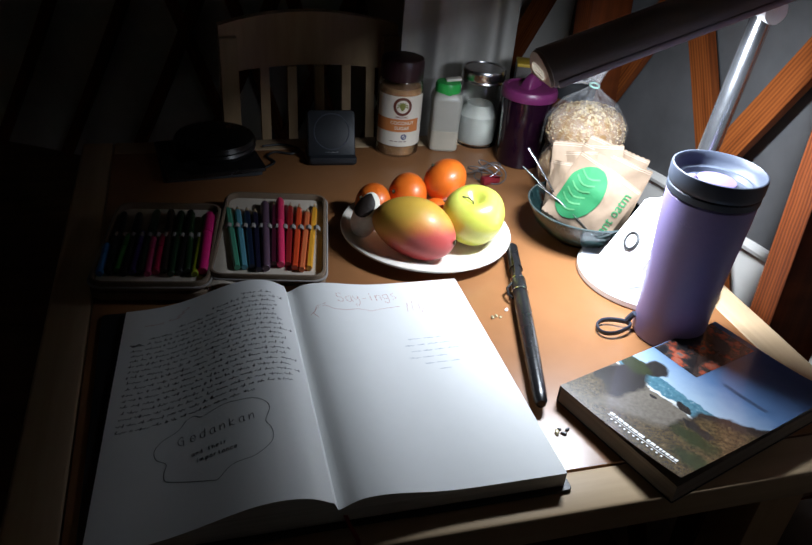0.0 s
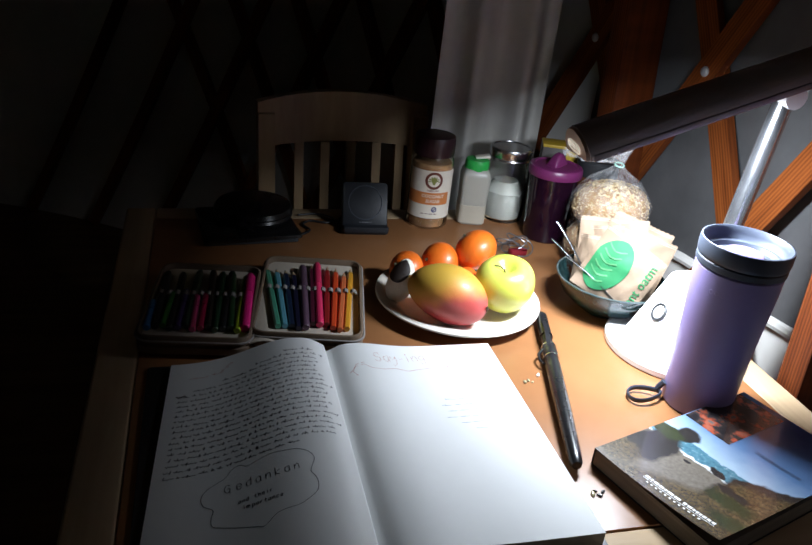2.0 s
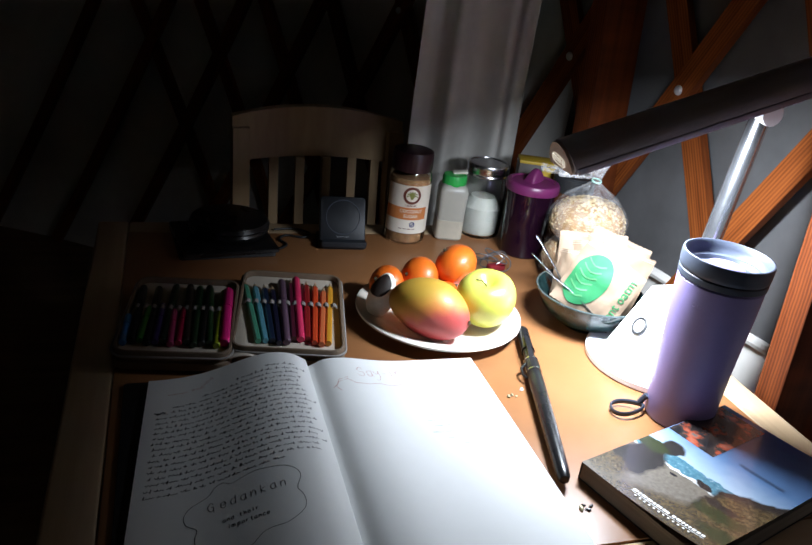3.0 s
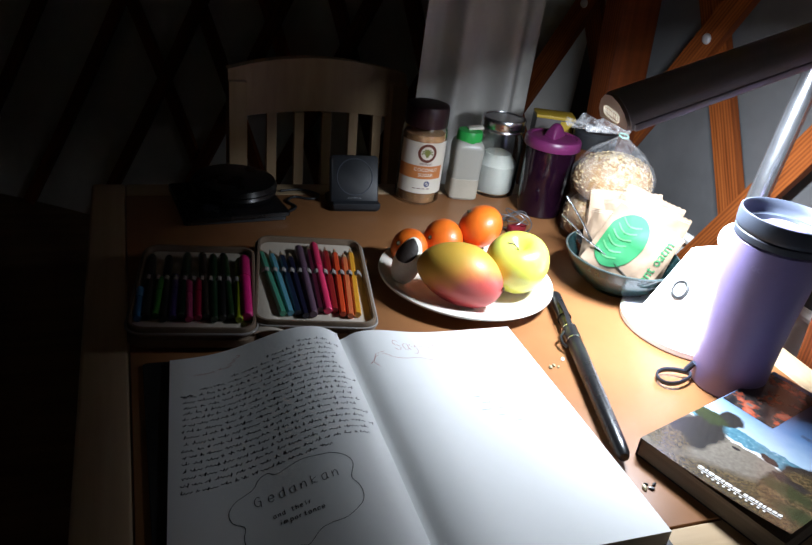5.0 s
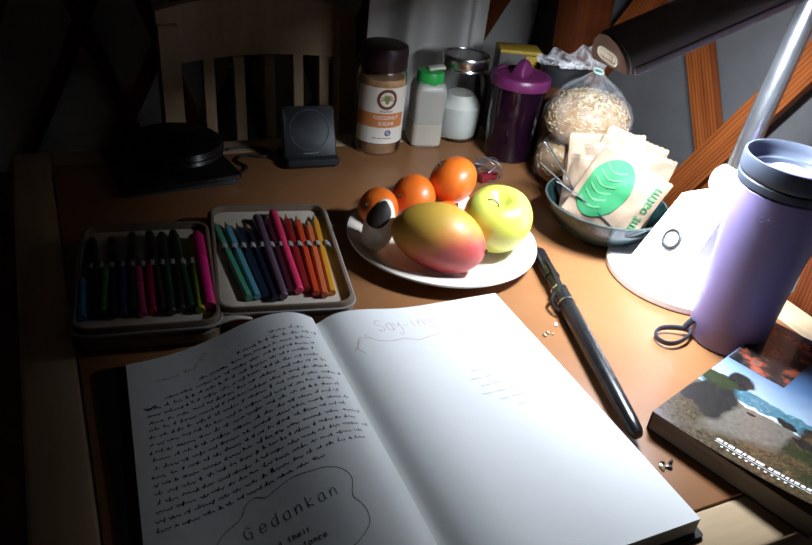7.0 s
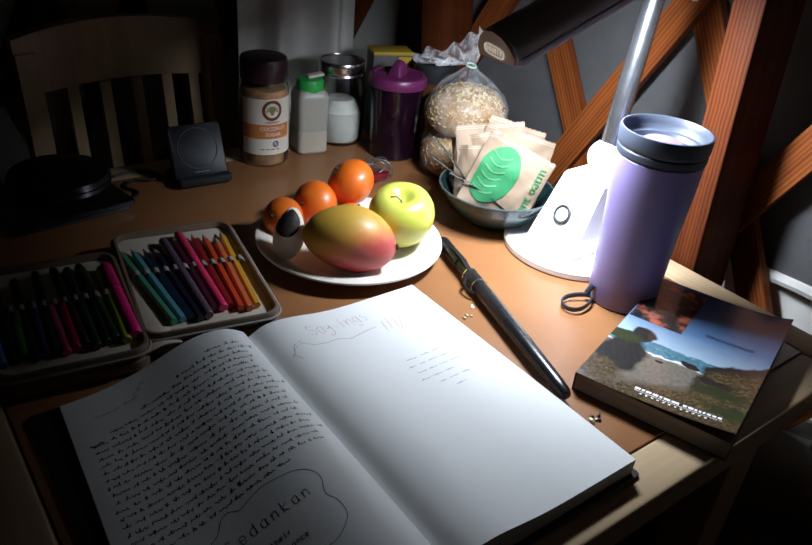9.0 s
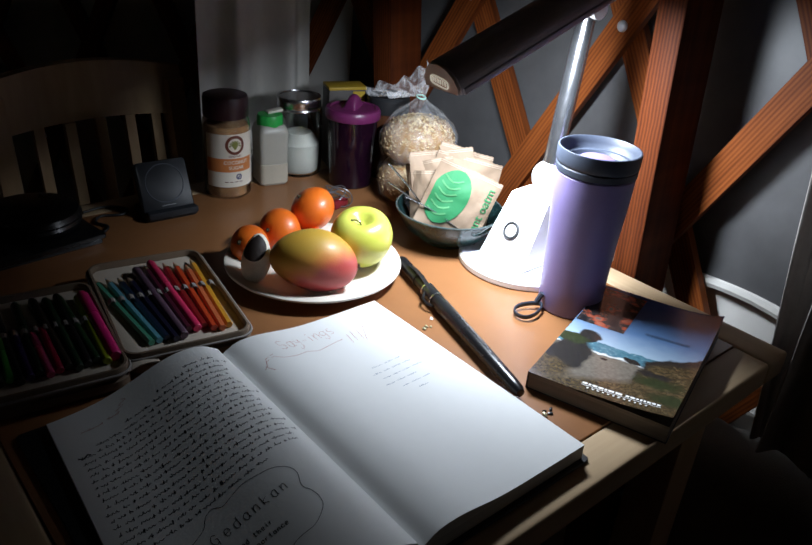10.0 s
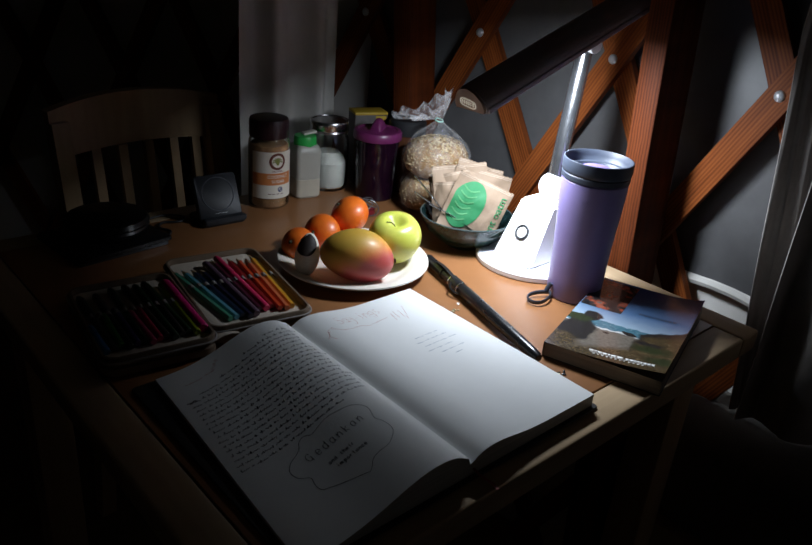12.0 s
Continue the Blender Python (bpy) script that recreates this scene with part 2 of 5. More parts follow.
def wall_sheet(name, a0, a1, z0, z1, r, thick, material, label, category="wall", nu=60, nv=8, bulge=None, parent=None):
    bm = bmesh.new()
    f = lambda u, v: on_wall(r + (bulge(u, v) if bulge else 0), a0 + (a1 - a0) * u, z0 + (z1 - z0) * v)
    g = lambda u, v: on_wall(r + thick + (bulge(u, v) if bulge else 0), a0 + (a1 - a0) * u, z0 + (z1 - z0) * v)
    vs = [[[bm.verts.new(h(i / nu, j / nv)) for j in range(nv + 1)] for i in range(nu + 1)] for h in (f, g)]
    for s in vs:
        for i in range(nu):
            for j in range(nv):
                bm.faces.new((s[i][j], s[i + 1][j], s[i + 1][j + 1], s[i][j + 1]))
    rim = [(i, 0) for i in range(nu)] + [(nu, j) for j in range(nv)] + [(i, nv) for i in range(nu, 0, -1)] + [(0, j) for j in range(nv, 0, -1)]
    for (i, j), (k, l) in zip(rim, rim[1:] + rim[:1]):
        bm.faces.new((vs[0][i][j], vs[0][k][l], vs[1][k][l], vs[1][i][j]))
    return tagged(part(name, bm, material, parent), label, category, kind="structure")


full = 2.46 * math.pi
wall_sheet("wall_canvas", -full, full, 0.0, 2.15, 2.515, 0.02, M["canvas"], "pale canvas wall of a round tent behind the lattice", nu=160)
wall_sheet("window_1", -0.95, 0.60, 0.722, 1.75, 2.502, 0.004, M["vinyl"], "dark clear-vinyl window panel in the canvas wall at night", "window", nu=70, nv=20,
           bulge=lambda u, v: 0.005 * noise.noise(Vector((u * 9, v * 6, 0))))
bm = bmesh.new()
tube(bm, [on_wall(2.503, -0.97 + 1.59 * k / 60, 0.716 + 0.004 * math.sin(k * 0.7)) for k in range(61)], 0.009, 8)
tagged(part("window_hem", bm, M["canvas"]), "thick white rolled hem along the window's lower edge", "trim", kind="structure")

bm = bmesh.new()
lathe(bm, [(0.0, -0.03), (2.66, -0.03), (2.66, 0.0), (0.0, 0.0)], 96, Matrix.Translation((CX, CY, 0)))
tagged(part("floor", bm, M["floor"]), "dark wooden floor of the round tent", "floor", kind="structure")
bm = bmesh.new()
lathe(bm, [(2.60, 2.12), (0.5, 3.2), (0.0, 3.25), (0.0, 3.28), (0.5, 3.23), (2.60, 2.15)], 96, Matrix.Translation((CX, CY, 0)))
tagged(part("ceiling", bm, M["canvas"]), "pale canvas conical tent roof", "ceiling", kind="structure")

# crossed lattice: two layers of bent slats
PITCH, SLOPE, BOLT_Z, BOLT_ARC = 0.266, 1.80, 1.021, 0.056
lattice = thing("lattice", "reddish-brown crossed wooden lattice lining the round canvas wall", "lattice", Matrix(), kind="structure")


def slat(arc0, lean, r):
    """A slat through (arc0, BOLT_Z); lean -1 rises to the right, +1 to the left."""
    w, t, n = 0.040, 0.013, 24
    bm = bmesh.new()
    z0, z1 = 0.02, 1.95
    nx, nz = SLOPE / math.hypot(SLOPE, 1), -lean / math.hypot(SLOPE, 1)
    rows = []
    for k in range(n + 1):
        z = z0 + (z1 - z0) * k / n
        a = arc0 + lean * (z - BOLT_Z) / SLOPE
        ring = []
        for s, d in ((-1, 0), (1, 0), (1, 1), (-1, 1)):
            ring.append(bm.verts.new(on_wall(r + d * t, a + s * nx * w / 2, z + s * nz * w / 2)))
        rows.append(ring)
    for p, q in zip(rows, rows[1:]):
        for k in range(4):
            bm.faces.new((p[k], p[(k + 1) % 4], q[(k + 1) % 4], q[k]))
    bm.faces.new(rows[0][::-1]), bm.faces.new(rows[-1])
    es = [e for e in bm.edges if len(e.link_faces) == 2 and e.calc_face_angle(0) > 1.2]
    bmesh.ops.bevel(bm, geom=es, offset=0.0015, segments=1, affect="EDGES")
    # local frame along the slat, so that the grain follows it
    o = on_wall(r, arc0, BOLT_Z)
    ang = arc0 / 2.46
    ex = Vector((-math.sin(ang) * lean / SLOPE, math.cos(ang) * lean / SLOPE, 1)).normalized()
    ez = Vector((-math.cos(ang), -math.sin(ang), 0))
    ey = ez.cross(ex)
    mm = Matrix(((ex.x, ey.x, ez.x, o.x), (ex.y, ey.y, ez.y, o.y), (ex.z, ey.z, ez.z, o.z), (0, 0, 0, 1)))
    bm.transform(mm.inverted())
    ob = part("slat", bm, M["redwood"], lattice, m=mm)
    return ob


for k in range(-4, 9):
    slat(BOLT_ARC + PITCH * k, -1, 2.462)
    slat(BOLT_ARC + PITCH * k, 1, 2.477)
for k in range(-2, 6):
    bm = bmesh.new()
    lathe(bm, [(0.0078, 0), (0.0078, 0.001), (0.0066, 0.003), (0.004, 0.0045), (0, 0.005)], 20)
    a = (BOLT_ARC + PITCH * k) / 2.46
    part("bolt", bm, M["zinc"], lattice, "zinc carriage bolt head" if k == -2 else "", m=Matrix.Translation(on_wall(2.462, BOLT_ARC + PITCH * k, BOLT_Z)) @ Matrix.Rotation(a, 4, "Z") @ Matrix.Rotation(radians(-90), 4, "Y"))


def stud(phi, lean):
    """An upright at the angle phi, its head leaning along the wall."""
    bm = bmesh.new()
    box(bm, 0.078, 0.038, 2.1, bevel=0.003)
    a = radians(phi)
    ob = part("wall_stud", bm, M["stud_wood"], m=Matrix.Translation((CX + 2.414 * math.cos(a), CY + 2.414 * math.sin(a), 0)) @ Matrix.Rotation(a, 4, "Z") @ Matrix.Translation((0, 0, 0.92)) @ Matrix.Rotation(-lean, 4, "X") @ Matrix.Translation((0, 0, -0.92)))
    tagged(ob, "upright reddish softwood stud standing against the lattice", "post", "studs along the tent wall", "structure")


stud(-1.65, 0.055)
stud(9.85, 0.09)


def curtain(name, path, z0, z1, folds, amp, label, slant=0.0, cloth="curtain"):
    """Cloth hanging along a line of plan points, drawn aside by slant towards its foot."""
    pts = [Vector((*p, 0)) for p in path]
    bm = bmesh.new()

    def f(u, v):
        s = u * (len(pts) - 1)
        i = min(int(s), len(pts) - 2)
        p = pts[i].lerp(pts[i + 1], s - i)
        d = (pts[i + 1] - pts[i]).normalized()
        n = Vector((-d.y, d.x, 0))
        w = amp * (0.55 + 0.45 * (1 - v)) * (math.sin(u * folds * 6.283 + 0.8 * noise.noise(Vector((u * 3, v * 1.5, 1)))) + 0.5 * noise.noise(Vector((u * 7, v * 4, 2))))
        q = p + n * w + d * 0.006 * noise.noise(Vector((u * 4, v * 5, 5)))
        z = z0 + (z1 - z0) * v
        return Vector((q.x, q.y + slant * min(0, z - 1.1), z))
    grid(bm, 90, 50, f, Vector((0.0015, 0.0015, 0)))
    return tagged(part(name, bm, M[cloth]), label, "curtain")


curtain("curtain", [(0.505, 1.02), (0.60, 1.00), (0.700, 0.990)], 0.25, 2.0, 2.4, 0.024, "grey cloth curtain hanging in folds behind the jars")
curtain("curtain", [(0.784, 0.208), (0.796, 0.190), (0.818, 0.170)], 0.600, 2.0, 0.6, 0.008, "narrow brownish-grey curtain edge hanging over the window", slant=0.10, cloth="curtain_shaded")
curtain("curtain", [(0.842, 0.190), (0.850, 0.10), (0.856, 0.02)], 0.585, 2.0, 1.3, 0.016, "brownish-grey textured curtain hanging behind another at the table corner", slant=0.16, cloth="curtain_shaded")
curtain("curtain", [(0.757, 0.138), (0.786, 0.085), (0.80, -0.02), (0.80, -0.20)], 0.605, 2.0, 2.2, 0.016, "brownish-grey cloth curtain hanging in folds beside the table corner", cloth="curtain_shaded")
bench = thing("bench", "low bench with a pale rounded cushion under the curtain", "bench", pose(0.862, -0.10, 0))
bm = bmesh.new()
box(bm, 0.150, 0.72, 0.34, Matrix.Translation((0.003, 0, 0)), 0.006)
part("base", bm, M["chair_wood"], bench)
bm = bmesh.new()
box(bm, 0.160, 0.74, 0.215, Matrix.Translation((0, 0, 0.342)), 0.050, 6)
part("cushion", bm, mat("cushion_cloth", (0.15, 0.14, 0.125), 0.9, var=0.2, scale=12, bump=0.5, bscale=500), bench, "beige fabric cushion")

# ---- table ----
TX0, TX1, TY0, TY1, BW = 0.002, 0.768, 0.146, 0.915, 0.043
table = thing("table", "square wooden table, brown laminate top with pale maple border", "table", pose((TX0 + TX1) / 2, (TY0 + TY1) / 2, 0))
W, D = TX1 - TX0, TY1 - TY0
bm = bmesh.new()
box(bm, W - 2 * BW - 0.001, D - 2 * BW - 0.001, 0.026, Matrix.Translation((0, 0, Z - 0.026)), 0.0006, 1)
part("tabletop", bm, M["laminate"], table, "brown laminate panel")
for nm, sx, sy, x, y, mt in (("border", BW, D, -W / 2 + BW / 2, 0, "maple_y"), ("border", BW, D, W / 2 - BW / 2, 0, "maple_y"), ("border", W - 2 * BW - 0.001, BW, 0, -D / 2 + BW / 2, "maple"), ("border", W - 2 * BW - 0.001, BW, 0, D / 2 - BW / 2, "maple")):
    bm = bmesh.new()
    box(bm, sx, sy, 0.030, Matrix.Translation((x, y, Z - 0.030)), 0.004, 3)
    part(nm, bm, M[mt], table, "pale maple edge board")
for x, y, sx, sy in ((0, -D / 2 + 0.07, W - 0.2, 0.02), (0, D / 2 - 0.07, W - 0.2, 0.02), (-W / 2 + 0.07, 0, 0.02, D - 0.2), (W / 2 - 0.07, 0, 0.02, D - 0.2)):
    bm = bmesh.new()
    box(bm, sx, sy, 0.08, Matrix.Translation((x, y, Z - 0.112)), 0.002)
    part("apron", bm, M["maple"], table)
for x in (-1, 1):
    for y in (-1, 1):
        bm = bmesh.new()
        box(bm, 0.055, 0.055, Z - 0.032, Matrix.Translation((x * (W / 2 - 0.07), y * (D / 2 - 0.07), 0)), 0.006)
        part("leg", bm, M["chair_wood"], table)

# ---- chair behind the table ----
chair = thing("dining_chair", "pale wooden dining chair with slatted back, pushed up behind the table", "chair", Matrix.Translation((0.374, 1.160, 0)) @ Matrix.Rotation(radians(4), 4, "Z"))
CWD = 0.325


def lean_y(z):
    return 0.0 + max(0, z - 0.45) * 0.14


for sx in (-1, 1):
    bm = bmesh.new()
    rows = []
    for z in (0, 0.2, 0.45, 0.65, 0.835):
        w, d, x, y = 0.030, 0.032, sx * (CWD / 2 - 0.015), lean_y(z) - 0.06 - (0.03 if z == 0 else 0) * -1
        rows.append([bm.verts.new((x + a * w / 2, y + b * d / 2, z)) for a, b in ((-1, -1), (1, -1), (1, 1), (-1, 1))])
    for p, q in zip(rows, rows[1:]):
        for k in range(4):
            bm.faces.new((p[k], p[(k + 1) % 4], q[(k + 1) % 4], q[k]))
    bm.faces.new(rows[0][::-1]), bm.faces.new(rows[-1])
    part("back_post", bm, M["chair_wood"], chair)
    bm = bmesh.new()
    box(bm, 0.034, 0.034, 0.43, Matrix.Translation((sx * 0.16, -0.42, 0)), 0.004)
    part("front_leg", bm, M["chair_wood"], chair)
bm = bmesh.new()
N = 16
for k in range(N + 1):
    u = k / N * 2 - 1
    x = u * CWD / 2
    top = 0.853 + 0.018 * (1 - u * u)
    bow = 0.02 * (1 - u * u)
    for z in (0.772 + 0.008 * (1 - u * u), top):
        for d in (0, 0.022):
            bm.verts.new((x, lean_y(z) - 0.066 + bow + d, z))
bm.verts.ensure_lookup_table()
for k in range(N):
    a, b = [bm.verts[4 * k + i] for i in (0, 1, 3, 2)], [bm.verts[4 * k + 4 + i] for i in (0, 1, 3, 2)]
    for i in range(4):
        bm.faces.new((a[i], a[(i + 1) % 4], b[(i + 1) % 4], b[i]))
bm.faces.new([bm.verts[i] for i in (0, 1, 3, 2)]), bm.faces.new([bm.verts[4 * N + i] for i in (2, 3, 1, 0)])
bmesh.ops.bevel(bm, geom=[e for e in bm.edges if len(e.link_faces) == 2 and e.calc_face_angle(0) > 1], offset=0.004, segments=2, affect="EDGES")
part("top_rail", bm, M["chair_wood"], chair, "curved pale top rail")
for x in (-0.083, -0.033, 0.018, 0.069, 0.116):
    bm = bmesh.new()
    rows = []
    for z in (0.46, 0.64, 0.778):
        rows.append([bm.verts.new((x + a * 0.0085, lean_y(z) - 0.055 + 0.012 + b * 0.006, z)) for a, b in ((-1, -1), (1, -1), (1, 1), (-1, 1))])
    for p, q in zip(rows, rows[1:]):
        for k in range(4):
            bm.faces.new((p[k], p[(k + 1) % 4], q[(k + 1) % 4], q[k]))
    bm.faces.new(rows[0][::-1]), bm.faces.new(rows[-1])
    part("back_slat", bm, M["chair_wood"], chair)
bm = bmesh.new()
slab(bm, rounded(0.39, 0.40, 0.03), 0.43, 0.455, Matrix.Translation((0, -0.235, 0)), 0.006)
part("seat", bm, M["chair_wood"], chair)

# ---- desk lamp ----
lamp = thing("desk_lamp", "white LED desk lamp with dark bar-shaped head, switched on", "lamp", pose(0.675, 0.462, Z))
bm = bmesh.new()
lathe(bm, [(0, 0), (0.082, 0), (0.084, 0.002), (0.084, 0.008), (0.081, 0.0115), (0.0, 0.0125)], 64)
part("base_disc", bm, M["lamp_white"], lamp)
bm = bmesh.new()
low = [(-0.054, -0.040), (-0.058, 0.030), (0.050, 0.034), (0.050, -0.040)]
top = [(-0.010, -0.032), (-0.014, 0.024), (0.036, 0.026), (0.038, -0.030)]
a = [bm.verts.new((x, y, 0.011)) for x, y in low]
b = [bm.verts.new((x, y, 0.096)) for x, y in top]
for k in range(4):
    bm.faces.new((a[k], a[(k + 1) % 4], b[(k + 1) % 4], b[k]))
bm.faces.new(a[::-1]), bm.faces.new(b)
bmesh.ops.bevel(bm, geom=list(bm.edges), offset=0.003, segments=2, affect="EDGES")
pedestal = part("pedestal", bm, M["lamp_white"], lamp)
up = (Vector((-0.012, 0.0, 0.096)) - Vector((-0.056, 0.0, 0.011))).normalized()
nrm = Vector((-up.z, 0, up.x)).normalized()
right = up.cross(nrm)
face = Vector((-0.0345, -0.003, 0.0535))
bmat = Matrix(((right.x, up.x, nrm.x, face.x), (right.y, up.y, nrm.y, face.y), (right.z, up.z, nrm.z, face.z), (0, 0, 0, 1)))
bm = bmesh.new()
lathe(bm, [(0.0083, 0), (0.0114, 0), (0.0114, 0.0022), (0.0104, 0.003), (0.0094, 0.003), (0.0083, 0.0022)], 40, bmat, closed=True)
part("button_ring", bm, M["matt_black"], pedestal, "dark ring round the switch")
bm = bmesh.new()
lathe(bm, [(0.0, 0), (0.0081, 0), (0.0081, 0.0014), (0.0, 0.0018)], 32, bmat)
part("button", bm, M["lamp_white"], pedestal)
ab, at = Vector((0.028, 0.002, 0.104)), Vector((0.048, 0.002, 0.318))
bm = bmesh.new()
bmesh.ops.create_uvsphere(bm, u_segments=24, v_segments=14, radius=0.021, matrix=Matrix.Translation(ab + Vector((0, 0, 0.008))) @ Matrix.Diagonal((1, 1.05, 1.0, 1)))
part("lower_hinge", bm, M["lamp_white"], lamp)
bm = bmesh.new()
tube(bm, [ab.lerp(at, k / 6) for k in range(7)], 0.0125, 20, flat=0.8)
part("arm", bm, M["lamp_arm"], lamp, "brushed silver arm")
bm = bmesh.new()
tube(bm, [at + Vector((0, -0.017, 0.0)), at + Vector((0, 0.017, 0.0))], 0.013, 20)
part("upper_hinge", bm, M["lamp_white"], lamp)
inv = lamp.matrix_basis.inverted() @ BARM
prof = [(-0.0205, 0.0), (0.0205, 0.0), (0.0215, 0.006), (0.018, 0.014), (0.010, 0.021), (0.0, 0.0245), (-0.010, 0.023), (-0.017, 0.017), (-0.0212, 0.008)]
prof = [(-y * 1.18, z * 1.2) for y, z in prof]
bm = bmesh.new()
extrude(bm, prof, BARL, inv)
bmesh.ops.bevel(bm, geom=[e for e in bm.edges if len(e.link_faces) == 2 and e.calc_face_angle(0) > 0.6], offset=0.0012, segments=2, affect="EDGES")
head = part("head", bm, M["lamp_head"], lamp, "dark bar-shaped lamp head")
bm = bmesh.new()
extrude(bm, [(y * 0.93, z * 0.93 + 0.0008) for y, z in prof], 0.004, inv @ Matrix.Translation((-0.0035, 0, 0)))
bmesh.ops.bevel(bm, geom=[e for e in bm.edges if len(e.link_faces) == 2 and e.calc_face_angle(0) > 0.6], offset=0.001, segments=2, affect="EDGES")
part("end_cap", bm, mat("end_cap", (0.50, 0.36, 0.30), 0.35, 0.1, bump=0.05), head, "bronze-coloured end cap")
# Lower lip; light bounced off the pages is put into its lilac-grey.
bm = bmesh.new()
box(bm, BARL - 0.006, 0.0030, 0.0070, inv @ Matrix.Translation((BARL / 2, -0.0250, -0.0012)), 0.001, 2)
part("side_strip", bm, mat("lilac_grey_lit", (0.36, 0.32, 0.35), 0.35, var=0.05, bump=0.04), head, "lilac-grey lower lip, bounced page light put into its colour")
m_led, nt, b = nodes_of("led_diffuser")
b.inputs["Base Color"].default_value = (0.9, 0.9, 0.9, 1)
b.inputs["Emission Color"].default_value, b.inputs["Emission Strength"].default_value = (0.90, 0.96, 1.0, 1), 12.0
bm = bmesh.new()
box(bm, 0.15, 0.030, 0.0016, inv @ Matrix.Translation((0.104, 0, -0.0012)), 0.0005, 1)
part("diffuser", bm, m_led, head, "glowing white LED diffuser")
cap_m = inv @ Matrix.Translation((-0.0048, 0.0, 0.0105)) @ Matrix.Rotation(radians(8), 4, "X")
silver = mat("badge_silver", (0.88, 0.86, 0.80), 0.25, 0.2, bump=0.02)      # a cut-out that lets the lamp shine through
silver.node_tree.nodes["Principled BSDF"].inputs["Emission Color"].default_value = (1.0, 0.93, 0.78, 1)
silver.node_tree.nodes["Principled BSDF"].inputs["Emission Strength"].default_value = 0.35
bm = bmesh.new()
ring = [(0.012 * math.copysign(abs(math.cos(t)) ** 0.5, math.cos(t)), 0.0048 * math.copysign(abs(math.sin(t)) ** 0.6, math.sin(t))) for t in [2 * math.pi * k / 40 for k in range(40)]]
tube(bm, [cap_m @ Vector((0, y, z)) for y, z in ring], 0.0009, 6, loop=True)
part("badge_rim", bm, silver, head, "silver outlined maker's badge")
bm = bmesh.new()
for k, w in enumerate((2.6, 2.2, 2.4, 2.6, 1.2, 2.2)):
    box(bm, 0.0006, w * 0.0009, 0.0046, cap_m @ Matrix.Translation((0, 0.0088 - k * 0.0034, -0.0021)))
part("badge_bars", bm, silver, head, "silver bars of the badge")

# ---- open sketchbook ----
NX, NY, PWL, PWR, PH = 0.2405, 0.1725, 0.1605, 0.1875, 0.2910      # gutter, near edge, page width and height


def page_z(d):
    """Height of the paper over the table at d metres right of the gutter."""
    if d < 0:
        u = -d
        return 0.0065 + 0.029 * math.exp(-((u - 0.036) / 0.062) ** 2) - 0.0045 * math.exp(-(u / 0.012) ** 2)
    return 0.0175 + 0.0075 * math.exp(-((d - 0.030) / 0.040) ** 2) - 0.0056 * math.exp(-(d / 0.011) ** 2)


book = thing("sketchbook", "open hardbound sketchbook, handwriting on one white page, black cover", "book", pose(NX, NY, Z))


def fan(d, v):
    """The written leaf lies turned a little, wider towards its foot."""
    return d * (1 + 0.12 * (1 - v / PH)) if d < 0 else d


def page_at(d, v, lift=0.0):
    return Vector((fan(d, v), v, page_z(d) + lift + 0.0012 * noise.noise(Vector((d * 9, v * 5, 3)))))


for nm, d0, d1, floor0 in (("left_page_block", -PWL, 0.0, 0.003), ("right_page_block", 0.0, PWR, 0.003)):
    bm = bmesh.new()
    nu, nv = 56, 14
    topv = [[bm.verts.new(page_at(d0 + (d1 - d0) * i / nu, PH * j / nv)) for j in range(nv + 1)] for i in range(nu + 1)]
    botv = [[bm.verts.new((fan(d0 + (d1 - d0) * i / nu, PH * j / nv), PH * j / nv, floor0)) for j in range(nv + 1)] for i in range(nu + 1)]
    for s in (topv, botv):
        for i in range(nu):
            for j in range(nv):
                bm.faces.new((s[i][j], s[i + 1][j], s[i + 1][j + 1], s[i][j + 1]))
    edge_faces = []
    rim = [(i, 0) for i in range(nu)] + [(nu, j) for j in range(nv)] + [(i, nv) for i in range(nu, 0, -1)] + [(0, j) for j in range(nv, 0, -1)]
    for (i, j), (k, l) in zip(rim, rim[1:] + rim[:1]):
        edge_faces.append(bm.faces.new((topv[i][j], topv[k][l], botv[k][l], botv[i][j])))
    for f in edge_faces:
        f.material_index = 1
    part(nm, bm, [M["paper"], M["paper_edge"]], book, "white drawing paper")
bm = bmesh.new()
slab(bm, rounded(PWL + PWR + 0.030, PH + 0.010, 0.004, 3), 0.0002, 0.0029, Matrix.Translation(((PWR - PWL) / 2 - 0.009, PH / 2, 0)), 0.0006)
part("cover", bm, M["dark"], book, "black hard cover")
bm = bmesh.new()
tube(bm, [(0.004, 0.004, 0.012), (0.008, -0.006, 0.004), (0.012, -0.018, 0.0012), (0.010, -0.027, 0.0012)], 0.0018, 6, flat=0.3)
part("ribbon", bm, mat("ribbon", (0.25, 0.02, 0.02), 0.6), book, "dark red ribbon marker")

rnd = random.Random(5)


def word(x, y, w, h):
    """One scribbled word as pen strokes."""
    pts, n = [], max(4, int(w / 0.0009))
    for k in range(n + 1):
        t = k / n
        pts.append((x + w * t, y + h * (0.5 * math.sin(k * 2.3 + x * 900) + rnd.uniform(-0.25, 0.25))))
    lines = [pts]
    for _ in range(max(1, int(w / 0.006))):
        p = x + w * rnd.random()
        lines.append([(p, y - h * rnd.uniform(0, 0.9)), (p + 0.0006, y + h * rnd.uniform(0.8, 1.5))])
    return lines


def left_place(x, y):
    return page_at(-PWL + x, y, 0.00012)


def right_place(x, y):
    return page_at(x, y, 0.00012)


